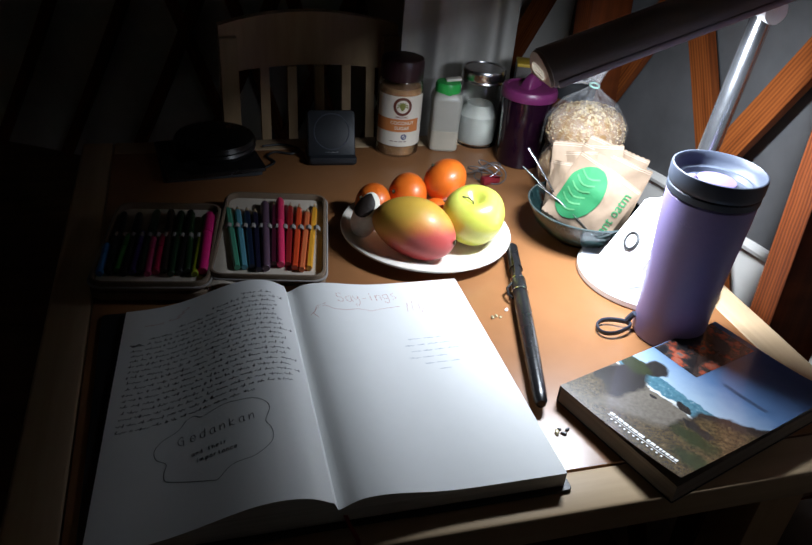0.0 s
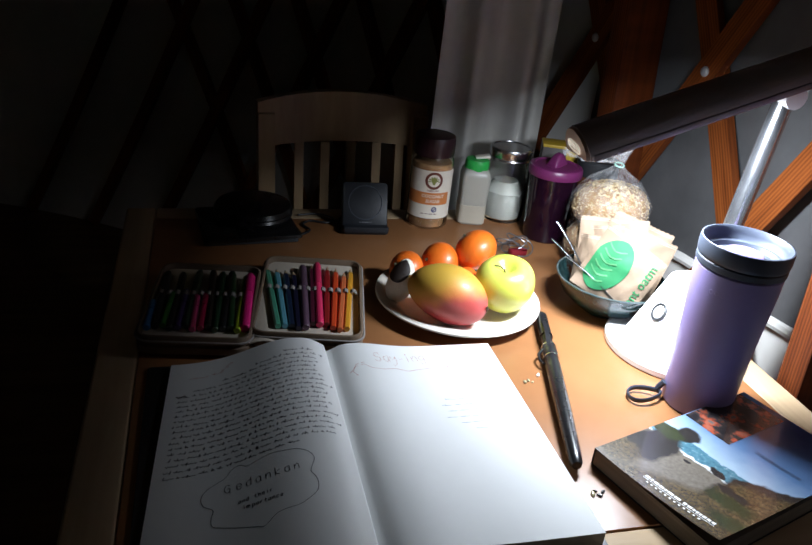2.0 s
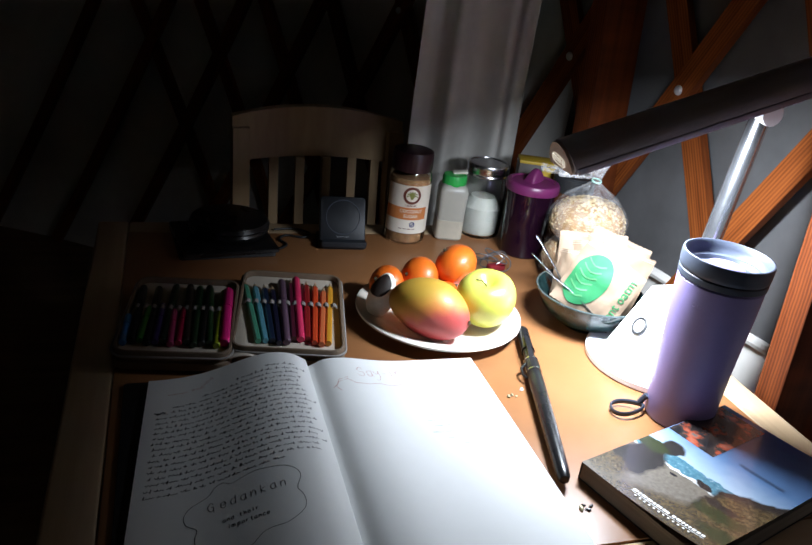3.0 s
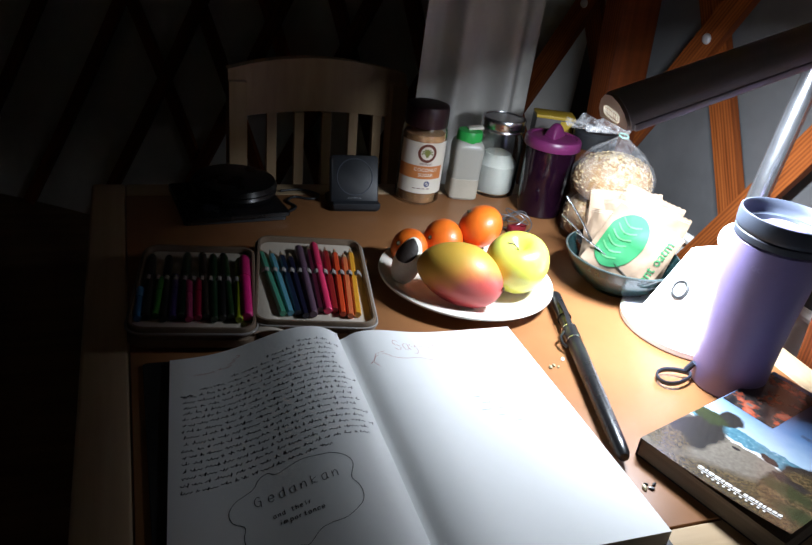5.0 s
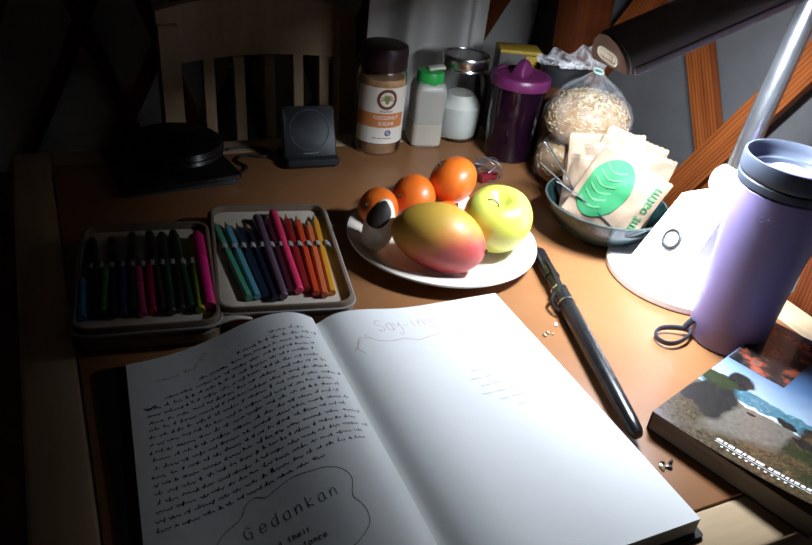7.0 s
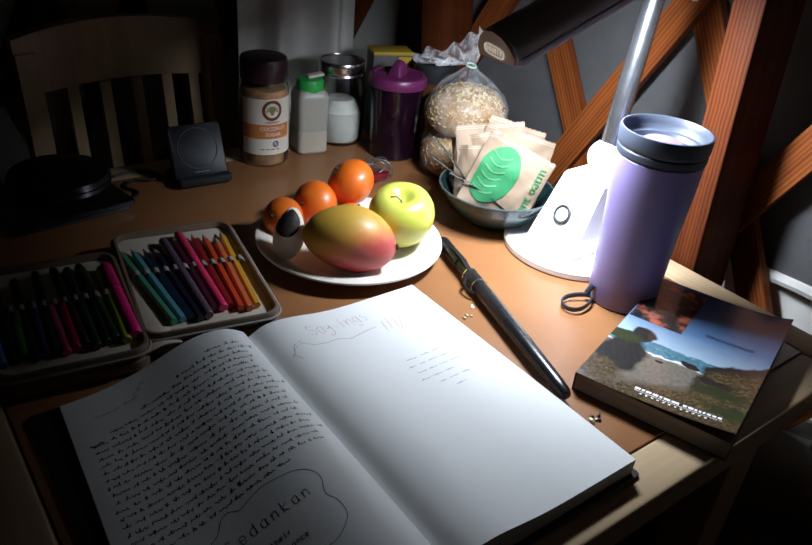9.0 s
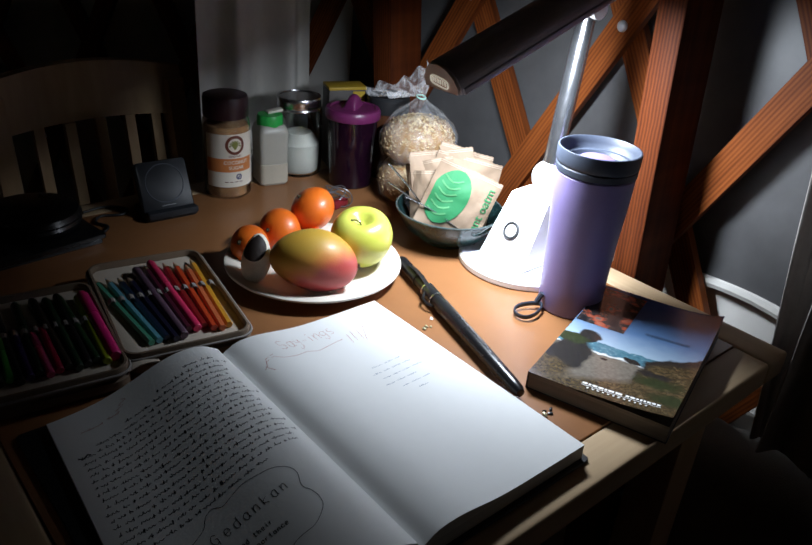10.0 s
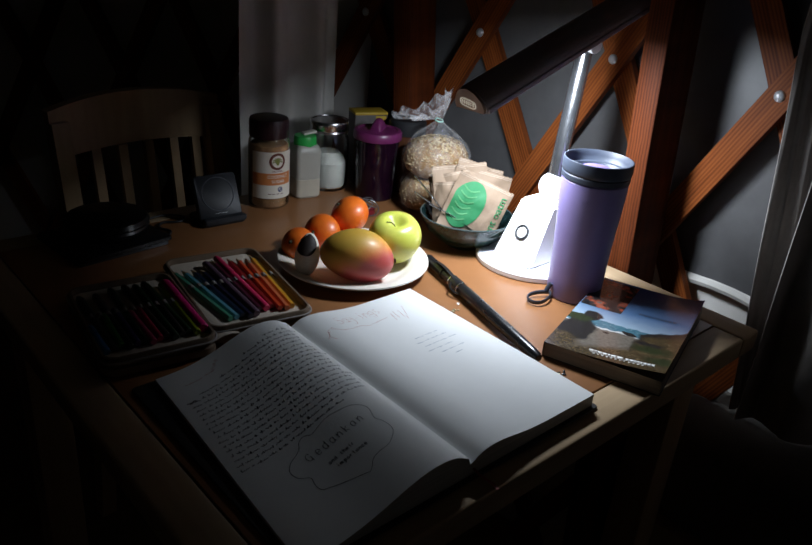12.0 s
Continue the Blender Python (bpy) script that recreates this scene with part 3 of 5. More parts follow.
lines = []
TOPV, STEP, ROWS = 0.262, 0.0076, 20
for r in range(ROWS):
    y0 = TOPV - r * STEP
    x = 0.0125 + rnd.uniform(-0.001, 0.001) - r * 0.0002
    end = 0.150 - (0.006 if r == 0 else 0) + rnd.uniform(-0.008, 0.003) - (0.030 if r == ROWS - 1 else 0)
    x += (0.100, 0.072, 0.040, 0.014)[r] if r < 4 else 0
    while x < end:
        w = min(rnd.choice((0.0022, 0.004, 0.0055, 0.007, 0.009, 0.012)) * rnd.uniform(0.85, 1.15), end - x + 0.002)
        lines += word(x, y0 + 0.0085 * (x - 0.01) / 0.14 + rnd.uniform(-0.0003, 0.0003), w, 0.0020)
        x += w + rnd.uniform(0.0017, 0.0031)
bm = bmesh.new()
strokes(bm, lines, 0.00068, left_place)
tagged(part("handwriting", bm, M["ink"], book, "dense rows of small black handwriting", smooth=False), kind="stuff")
bm = bmesh.new()
strokes(bm, [[(0.014 + 0.005 * math.cos(t * 0.9), TOPV - 0.0290 + 0.0016 * math.sin(t * 2.3)) for t in range(9)] for _ in range(1)], 0.0012, left_place)
part("ink_blot", bm, M["ink"], book, smooth=False)
bm = bmesh.new()
strokes(bm, word(0.020, 0.262, 0.018, 0.0016) + word(0.042, 0.264, 0.010, 0.0016) + [[(0.05 + 0.012 * k / 10 + 0.003 * math.sin(k * 1.7), 0.264 + 0.014 * k / 10) for k in range(11)]], 0.0005, left_place)
part("red_heading", bm, M["ink_red"], book, "faint red heading", smooth=False)
# drawn cloud round the word
cl = [(0.073, 0.112), (0.067, 0.116), (0.061, 0.113), (0.056, 0.105), (0.044, 0.098), (0.039, 0.089), (0.041, 0.079), (0.048, 0.072), (0.047, 0.063), (0.048, 0.055), (0.054, 0.051), (0.078, 0.040), (0.084, 0.038),
      (0.092, 0.046), (0.099, 0.048), (0.110, 0.049), (0.121, 0.058), (0.124, 0.067), (0.123, 0.076), (0.120, 0.084), (0.124, 0.098), (0.121, 0.107), (0.113, 0.113), (0.104, 0.115), (0.091, 0.117), (0.080, 0.114)]
pts = []
for k in range(len(cl)):
    p0, p1, p2, p3 = [Vector((*cl[(k + o) % len(cl)], 0)) for o in (-1, 0, 1, 2)]
    for s in range(8):
        t = s / 8
        q = 0.5 * ((2 * p1) + (p2 - p0) * t + (2 * p0 - 5 * p1 + 4 * p2 - p3) * t * t + (3 * p1 - p0 - 3 * p2 + p3) * t ** 3)
        pts.append((q.x, q.y))
bm = bmesh.new()
strokes(bm, [pts + pts[:2]], 0.00046, left_place)
part("drawn_cloud", bm, M["ink"], book, "hand-drawn cloud outline", smooth=False)


def tilt(cx, cy, deg, f):
    c, s = math.cos(radians(deg)), math.sin(radians(deg))
    return lambda x, y: f(cx + x * c - y * s, cy + x * s + y * c)


# handwriting as pen strokes: pairs of digits x, y on a small grid, baseline 3
GLYPHS = {"G": "68492816244364 46666462", "e": "15555647271614234354", "d": "57371614234355 5953", "a": "57371614234355575463", "n": "1713 1537475653", "k": "1913 571553",
          "S": "685939282736566564533314", "y": "1716254557 5753412011", "-": "2555", "i": "3733 3938", "g": "573716152444555753412112", "s": "5737263545544323", "h": "1913 1537475653",
          "t": "39344353 1757", "r": "1713 15263747", "m": "0703 0517273633 3547576663", "p": "1710 1527475654432314", "o": "371614234354564737", "c": "5647271614234354"}


def smooth_line(pts, n=4):
    out = []
    for k in range(len(pts) - 1):
        p0, p1, p2, p3 = [Vector((*pts[min(max(k + o, 0), len(pts) - 1)], 0)) for o in (-1, 0, 1, 2)]
        for i in range(n):
            t = i / n
            q = 0.5 * ((2 * p1) + (p2 - p0) * t + (2 * p0 - 5 * p1 + 4 * p2 - p3) * t * t + (3 * p1 - p0 - 3 * p2 + p3) * t ** 3)
            out.append((q.x, q.y))
    return out + [tuple(pts[-1])]


def script(text, height, step=0.62):
    out, x = [], 0.0
    for ch in text:
        for run in GLYPHS.get(ch, "").split():
            out.append([(x + int(run[k]) / 9 * height * 0.80, (int(run[k + 1]) - 3) / 6 * height) for k in range(0, len(run), 2)])
        x += height * (step * 1.3 if ch in "GSm" else step)
    return [smooth_line([(px - x / 2, py) for px, py in run]) for run in out]


def handwrite(name, text, height, cx, cy, deg, place, width, material, label="", step=0.62):
    bm = bmesh.new()
    strokes(bm, script(text, height, step), width, tilt(cx, cy, deg, place))
    return part(name, bm, material, book, label, smooth=False)


handwrite("heading_word", "Gedankan", 0.0092, 0.085, 0.088, 2, left_place, 0.00048, M["ink"], "hand-lettered word", step=0.78)
handwrite("small_word", "and their", 0.0040, 0.079, 0.0715, 3, left_place, 0.0005, M["ink"], step=0.72)
handwrite("small_word", "importance", 0.0040, 0.084, 0.0630, 0, left_place, 0.0005, M["ink"], step=0.72)
handwrite("title_word", "Say-ings", 0.0150, 0.080, 0.259, 4, right_place, 0.00040, M["ink_red"], "thin reddish pencilled title", step=0.54)
bm = bmesh.new()
sw = [(0.024, 0.230), (0.020, 0.238), (0.024, 0.246), (0.034, 0.250), (0.042, 0.243), (0.055, 0.242), (0.068, 0.245), (0.080, 0.241), (0.095, 0.245), (0.112, 0.247)]
strokes(bm, [sw, [(x + 0.001, y + 0.002 + 0.002 * math.sin(i)) for i, (x, y) in enumerate(sw[1:4])], [(0.020, 0.240), (0.017, 0.236)]], 0.0005, right_place)
for a, b, c in ((0.118, 0.236, 0.016), (0.124, 0.238, 0.017), (0.131, 0.236, 0.018)):
    strokes(bm, [[(a + 0.003 * k / 8 + 0.0006 * math.sin(k * 2.4), b + c * k / 8) for k in range(9)]], 0.0005, right_place)
strokes(bm, [[(0.132, 0.232), (0.146, 0.260)]], 0.0004, right_place)
part("pencil_flourish", bm, M["ink_red"], book, "reddish pencil underline flourish", smooth=False)
bm = bmesh.new()
for r, (x0, n) in enumerate(((0.106, 3), (0.100, 4), (0.104, 4), (0.100, 3), (0.112, 3), (0.124, 1))):
    x = x0
    for k in range(n):
        w = rnd.uniform(0.006, 0.012)
        strokes(bm, word(x, 0.190 - r * 0.0095 + 0.02 * (x - 0.1), w, 0.0011), 0.00045, right_place)
        x += w + 0.003
part("faint_notes", bm, M["ink_blue"], book, "faint blue-grey pencilled notes", smooth=False)

# ---- guide book ----
c, s = math.cos(radians(17.6)), math.sin(radians(17.6))
GB = Matrix(((s, c, 0, 0.468), (-c, s, 0, 0.272), (0, 0, 1, Z), (0, 0, 0, 1)))     # x along the cover's lower edge, y up the cover
GW, GL = 0.138, 0.227
guide = thing("guidebook", "thick paperback with a glossy coastal photo cover, cover curling up", "book", GB)


def curl(u, v):
    return 0.0190 + 0.0105 * u ** 2.2 * (1 - v) ** 1.5 + 0.008 * u ** 6 * v ** 2 + 0.0008 * u


bm = bmesh.new()
slab(bm, [(0.001, 0.001), (GW - 0.0005, 0.001), (GW - 0.0005, GL - 0.001), (0.001, GL - 0.001)], 0.0008, 0.0182)
part("page_block", bm, mat("old_edges", (0.30, 0.25, 0.20), 0.85, var=0.3, scale=5, bump=0.6, bscale=40, stretch=(1, 1, 120)), guide, "yellowed page block", smooth=False)
bm = bmesh.new()
slab(bm, rounded(GW + 0.001, GL, 0.001, 2), 0.0001, 0.0008, Matrix.Translation((GW / 2, GL / 2, 0)))
part("back_cover", bm, M["matt_black"], guide)
bm = bmesh.new()
box(bm, 0.0008, GL, 0.0184, Matrix.Translation((-0.0001, GL / 2, 0.0004)), 0.0003, 1)
part("spine", bm, mat("spine_print", (0.05, 0.045, 0.04), 0.4), guide)

m_cov, nt, bs = nodes_of("cover_print")
xyz = nt.nodes.new("ShaderNodeSeparateXYZ")
tc = nt.nodes.new("ShaderNodeTexCoord")
wobble = nt.nodes.new("ShaderNodeTexNoise")
wobble.inputs["Scale"].default_value, wobble.inputs["Detail"].default_value = 75, 8
link(nt, tc.outputs["Object"], wobble.inputs["Vector"])
sub = nt.nodes.new("ShaderNodeVectorMath")
sub.operation = "SUBTRACT"
sub.inputs[1].default_value = (0.5, 0.5, 0.5)
link(nt, wobble.outputs["Color"], sub.inputs[0])
mul = nt.nodes.new("ShaderNodeVectorMath")
mul.operation = "MULTIPLY_ADD"
mul.inputs[1].default_value = (0.017, 0.014, 0)
link(nt, sub.outputs[0], mul.inputs[0])
link(nt, tc.outputs["Object"], mul.inputs[2])
link(nt, mul.outputs[0], xyz.inputs[0])
X, Y = xyz.outputs[0], xyz.outputs[1]


def calc(op, a, b=None, c=None):
    n = nt.nodes.new("ShaderNodeMath")
    n.operation = op
    for i, q in enumerate((a, b, c)):
        if q is None:
            continue
        if isinstance(q, (int, float)):
            n.inputs[i].default_value = q
        else:
            link(nt, q, n.inputs[i])
    return n.outputs[0]


def blend(fac, a, b):
    n = nt.nodes.new("ShaderNodeMix")
    n.data_type = "RGBA"
    link(nt, fac, n.inputs[0])
    for i, q in ((6, a), (7, b)):
        if isinstance(q, tuple):
            n.inputs[i].default_value = (*q, 1)
        else:
            link(nt, q, n.inputs[i])
    return n.outputs[2]


def below(v, edge, soft=0.0015):
    n = nt.nodes.new("ShaderNodeMapRange")
    n.inputs["From Min"].default_value, n.inputs["From Max"].default_value = -soft, soft
    link(nt, calc("SUBTRACT", edge, v), n.inputs["Value"])
    return n.outputs[0]


def blob(cx, cy, rx, ry, soft=0.25):
    a = calc("POWER", calc("DIVIDE", calc("SUBTRACT", X, cx), rx), 2)
    b2 = calc("POWER", calc("DIVIDE", calc("SUBTRACT", Y, cy), ry), 2)
    n = nt.nodes.new("ShaderNodeMapRange")
    n.inputs["From Min"].default_value, n.inputs["From Max"].default_value = 1 + soft, 1 - soft
    link(nt, calc("ADD", a, b2), n.inputs["Value"])
    return n.outputs[0]


grain = noise_tex(nt, tc.outputs["Object"], 240, 5)
speck = noise_tex(nt, tc.outputs["Object"], 260, 8, 0.85)
sky = ramp(nt, calc("MULTIPLY", Y, 4.5), [(0.43, (0.34, 0.45, 0.56)), (0.62, (0.10, 0.19, 0.36)), (0.95, (0.03, 0.07, 0.18))])
sea = ramp(nt, grain, [(0.35, (0.05, 0.14, 0.19)), (0.60, (0.09, 0.21, 0.27)), (0.78, (0.42, 0.48, 0.50))])
sand = ramp(nt, grain, [(0.3, (0.135, 0.115, 0.092)), (0.7, (0.19, 0.165, 0.135))])
scrub = ramp(nt, speck, [(0.34, (0.014, 0.012, 0.007)), (0.48, (0.065, 0.046, 0.022)), (0.60, (0.14, 0.095, 0.045)), (0.74, (0.34, 0.27, 0.17))])
green = ramp(nt, speck, [(0.3, (0.010, 0.014, 0.007)), (0.62, (0.045, 0.055, 0.022)), (0.78, (0.13, 0.12, 0.06))])
rock = ramp(nt, speck, [(0.35, (0.008, 0.008, 0.009)), (0.7, (0.05, 0.043, 0.036))])
col = blend(below(Y, calc("MULTIPLY_ADD", X, 0.0, 0.0955), 0.0006), sky, sea)
col = blend(below(Y, calc("MULTIPLY_ADD", X, 0.02, 0.0755), 0.0008), col, (0.70, 0.73, 0.73))
col = blend(below(Y, calc("MULTIPLY_ADD", X, 0.02, 0.0728), 0.0008), col, sand)
col = blend(blob(0.026, 0.102, 0.012, 0.013), col, rock)
col = blend(calc("MULTIPLY", below(Y, calc("MULTIPLY_ADD", X, 0.62, 0.034), 0.002), below(calc("MULTIPLY", X, -1.0), -0.089, 0.003)), col, rock)
col = blend(calc("MULTIPLY", below(Y, calc("MULTIPLY_ADD", X, 0.45, 0.040), 0.006), below(calc("MULTIPLY", X, -1.0), -0.094, 0.006)), col, scrub)
col = blend(blob(0.077, 0.079, 0.009, 0.005), col, rock)
col = blend(blob(0.104, 0.066, 0.016, 0.005), col, rock)
col = blend(blob(0.052, 0.067, 0.004, 0.002), col, rock)
col = blend(blob(0.020, 0.058, 0.021, 0.034), col, rock)
col = blend(blob(0.010, 0.089, 0.019, 0.010), col, green)
col = blend(below(Y, calc("MULTIPLY_ADD", X, 0.46, 0.0005), 0.006), col, scrub)
col = blend(blob(0.006, 0.022, 0.026, 0.018, 0.5), col, scrub)
col = blend(blob(0.112, 0.052, 0.022, 0.009, 0.7), col, green)
col = blend(blob(0.130, 0.026, 0.020, 0.010, 0.7), col, green)
link(nt, col, bs.inputs["Base Color"])
bs.inputs["Roughness"].default_value, bs.inputs["Coat Weight"].default_value, bs.inputs["Coat Roughness"].default_value = 0.25, 0.6, 0.08
bm = bmesh.new()
grid(bm, 20, 26, lambda u, v: Vector((u * GW, v * GL, curl(u, v))), Vector((0, 0, -0.0006)))
cover = part("front_cover", bm, m_cov, guide, "glossy photo of a sandy cove and cliffs")


def on_cover(x, y, up=0.0003):
    return Vector((x, y, curl(min(max(x / GW, 0), 1), min(max(y / GL, 0), 1)) + up))


def cover_patch(name, x0, x1, y0, y1, material, label="", up=0.0003):
    bm = bmesh.new()
    grid(bm, 8, 8, lambda u, v: on_cover(x0 + (x1 - x0) * u, y0 + (y1 - y0) * v, up))
    return part(name, bm, material, cover, label)


m_in, nt, bs = nodes_of("inset_print")
v = coords(nt)
link(nt, ramp(nt, noise_tex(nt, v, 60, 5), [(0.40, (0.015, 0.015, 0.017)), (0.53, (0.06, 0.045, 0.04)), (0.59, (0.36, 0.07, 0.035)), (0.66, (0.42, 0.13, 0.08)), (0.72, (0.16, 0.14, 0.13))]), bs.inputs["Base Color"])
bs.inputs["Roughness"].default_value, bs.inputs["Coat Weight"].default_value = 0.25, 0.5
cover_patch("inset_photo", 0.001, 0.054, 0.128, 0.219, m_in, "inset photo of an orange-red sea star")
white_ink = mat("white_ink", (0.85, 0.86, 0.86), 0.4, bump=0)
x = 0.050
for w in (0.003, 0.0015, 0.003, 0.003, 0.0015, 0.0035, 0.004):
    cover_patch("name_bar", x, x + w * 1.6, 0.0128, 0.0158, white_ink, up=0.0005)
    x += w * 1.6 + 0.0012
x += 0.002
for w in (0.003, 0.004, 0.002, 0.002, 0.002, 0.003, 0.003, 0.003):
    cover_patch("name_bar", x, x + w * 1.1, 0.0128, 0.0158, white_ink, up=0.0005)
    x += w * 1.1 + 0.0011
cover_patch("rule", 0.050, x, 0.0106, 0.0112, white_ink, up=0.0005)
for k in range(12):
    cover_patch("small_bar", 0.056 + k * 0.0050, 0.0580 + k * 0.0050, 0.0072, 0.0088, white_ink, up=0.0005)
for k in range(18):
    cover_patch("blurb_bar", 0.074 + (k % 9) * 0.0052, 0.0784 + (k % 9) * 0.0052, 0.1440 - 0.0026 * (k // 9), 0.1449 - 0.0026 * (k // 9), mat("blurb_ink", (0.02, 0.03, 0.05), 0.4, bump=0) if k == 0 else bpy.data.materials["blurb_ink"], up=0.0005)

# ---- travel mug ----
mug = thing("travel_mug", "purple metal travel mug with dark grey screw lid", "mug", pose(0.637, 0.354, Z))
bm = bmesh.new()
lathe(bm, [(0, 0.0), (0.0345, 0), (0.0362, 0.0015), (0.0368, 0.004), (0.0372, 0.03), (0.0380, 0.065), (0.0396, 0.098), (0.0415, 0.125), (0.0428, 0.150), (0.0432, 0.1665), (0.0415, 0.1685), (0.0, 0.1685)], 72)
part("body", bm, M["mug"], mug, "purple painted steel body")
bm = bmesh.new()
lathe(bm, [(0.0405, 0.169), (0.0440, 0.1692), (0.0443, 0.171), (0.0443, 0.1755), (0.0432, 0.1768), (0.0445, 0.1785), (0.0450, 0.181), (0.0452, 0.192), (0.0446, 0.1945), (0.0432, 0.1948), (0.0418, 0.193), (0.0405, 0.188), (0.0385, 0.182), (0.0370, 0.181), (0.0350, 0.1805), (0.0325, 0.176), (0.0, 0.1755), (0.0, 0.1705), (0.0405, 0.1700)], 72)
lid = part("lid", bm, M["mug_lid"], mug, "dark grey plastic screw lid")
bm = bmesh.new()
lathe(bm, [(0, 0.1763), (0.0195, 0.1763), (0.0200, 0.1785), (0.0185, 0.1812), (0.011, 0.1828), (0, 0.1832)], 40, Matrix.Translation((0.003, 0.003, 0)))
part("drink_valve", bm, M["lilac"], lid, "lilac flip valve")
bm = bmesh.new()
bmesh.ops.create_uvsphere(bm, u_segments=16, v_segments=10, radius=0.006, matrix=Matrix.Translation((-0.020, 0.010, 0.179)))
part("valve_button", bm, M["lilac"], lid)
bm = bmesh.new()
for k in range(4):
    a = radians(203 + k * 8)
    tube(bm, [Vector((0.0427 * math.cos(a), 0.0427 * math.sin(a), 0.148)) + Vector((-math.sin(a), math.cos(a), 0)) * 0.0020 * math.cos(t) + Vector((0, 0, 1)) * 0.0021 * math.sin(t) for t in [2 * math.pi * i / 14 for i in range(14)]], 0.00022, 5, loop=True)
part("embossed_mark", bm, M["mug"], mug, "small embossed rings")
strap_pts = []
for k in range(30):
    t = 2 * math.pi * k / 30
    w = 0.0115 * math.sin(t) * (1 - 0.35 * math.cos(t))
    strap_pts.append(Vector((-0.0585 + 0.0185 * math.cos(t) + 0.2 * w, 0.012 + w - 0.10 * math.cos(t) * 0.02, 0.0045 + 0.0035 * (1 + math.cos(t)) * 0.5)))
bm = bmesh.new()
tube(bm, strap_pts, 0.0014, 8, loop=True, flat=2.2)
strap = part("carry_strap", bm, M["mug_lid"], mug, "dark grey strap loop")
bm = bmesh.new()
tube(bm, [(-0.041, 0.016, 0.009), (-0.039, 0.015, 0.014), (-0.0365, 0.013, 0.020)], 0.0034, 8)
part("strap_knot", bm, M["mug_lid"], strap)

# ---- plate and fruit ----
PX, PY = 0.430, 0.585
bm = bmesh.new()
lathe(bm, [(0, 0.001), (0.068, 0.001), (0.074, 0.002), (0.086, 0.010), (0.092, 0.0125), (0.104, 0.0155), (0.1055, 0.0145), (0.1065, 0.0150), (0.1060, 0.0168), (0.1045, 0.0175), (0.092, 0.0150), (0.085, 0.0125), (0.074, 0.0050), (0.068, 0.0038), (0.0, 0.0036)], 80, closed=False, wob=lambda a, z: 0.004 * math.sin(2 * a + 1))
ob = part("plate", bm, M["plate"], m=pose(PX, PY, Z))
tagged(ob, "white moulded paper plate holding fruit on the table", "plate")
PB = Z + 0.004


def fruit_mat(name, stops, scale, rough, coat, bumpscale, bump, axis=None):
    m, nt, b = nodes_of(name)
    v = coords(nt)
    fac = noise_tex(nt, v, scale, 5)
    if axis is not None:
        d = nt.nodes.new("ShaderNodeVectorMath")
        d.operation = "DOT_PRODUCT"
        d.inputs[1].default_value = axis
        link(nt, v, d.inputs[0])
        a = nt.nodes.new("ShaderNodeMath")
        a.operation = "MULTIPLY_ADD"
        a.inputs[1].default_value = 0.45
        link(nt, fac, a.inputs[0]), link(nt, d.outputs["Value"], a.inputs[2])
        fac = a.outputs[0]
    link(nt, ramp(nt, fac, stops), b.inputs["Base Color"])
    b.inputs["Roughness"].default_value, b.inputs["Coat Weight"].default_value, b.inputs["Coat Roughness"].default_value = rough, coat, 0.2
    b.inputs["Subsurface Weight"].default_value = 0.08
    b.inputs["Subsurface Radius"].default_value = (0.004, 0.002, 0.001)
    add_bump(nt, b, noise_tex(nt, v, bumpscale, 3), bump, 0.0008)
    return m


M["orange"] = fruit_mat("tangerine_peel", [(0.3, (0.66, 0.11, 0.010)), (0.7, (0.82, 0.18, 0.016))], 30, 0.38, 0.25, 900, 0.35)
M["apple"] = fruit_mat("apple_skin", [(0.25, (0.42, 0.46, 0.055)), (0.6, (0.57, 0.57, 0.11)), (0.85, (0.68, 0.66, 0.22))], 22, 0.33, 0.3, 400, 0.06)
M["mango"] = fruit_mat("mango_skin", [(0.0, (0.52, 0.31, 0.040)), (0.16, (0.60, 0.28, 0.045)), (0.30, (0.56, 0.17, 0.045)), (0.42, (0.46, 0.07, 0.055)), (0.75, (0.34, 0.025, 0.045))], 16, 0.50, 0.12, 350, 0.12, (5.0, -4.5, -9.0))
M["stem"] = mat("stem", (0.06, 0.045, 0.02), 0.7)


def tangerine(x, y, z, r, rx, ry, label):
    ob = thing("tangerine", label, "tangerine", Matrix.Translation((x, y, z)) @ Euler((radians(rx), radians(ry), 0)).to_matrix().to_4x4(), "tangerines on the plate")
    bm = bmesh.new()
    prof = []
    for k in range(25):
        t = math.pi * k / 24
        rr = math.sin(t) * (1 + 0.03 * math.sin(t) ** 2)
        zz = -math.cos(t) * 0.88 + (-0.05 * math.exp(-(rr / 0.18) ** 2) if k > 12 else 0.03 * math.exp(-(rr / 0.18) ** 2))
        prof.append((rr * r if 0 < k < 24 else 0, zz * r))
    lathe(bm, prof, 40, wob=lambda a, z: 0.006 * math.sin(9 * a) * (1 if z > r * 0.6 else 0.2) + 0.008 * math.sin(3 * a))
    part("peel", bm, M["orange"], ob)
    bm = bmesh.new()
    zt = r * 0.835
    lathe(bm, [(0, zt - 0.001), (0.0028, zt - 0.0008), (0.0030, zt + 0.0006), (0.0014, zt + 0.0016), (0.0012, zt + 0.003), (0, zt + 0.0032)], 10, wob=lambda a, z: 0.25 * math.sin(5 * a))
    part("calyx", bm, M["stem"], ob)
    return ob


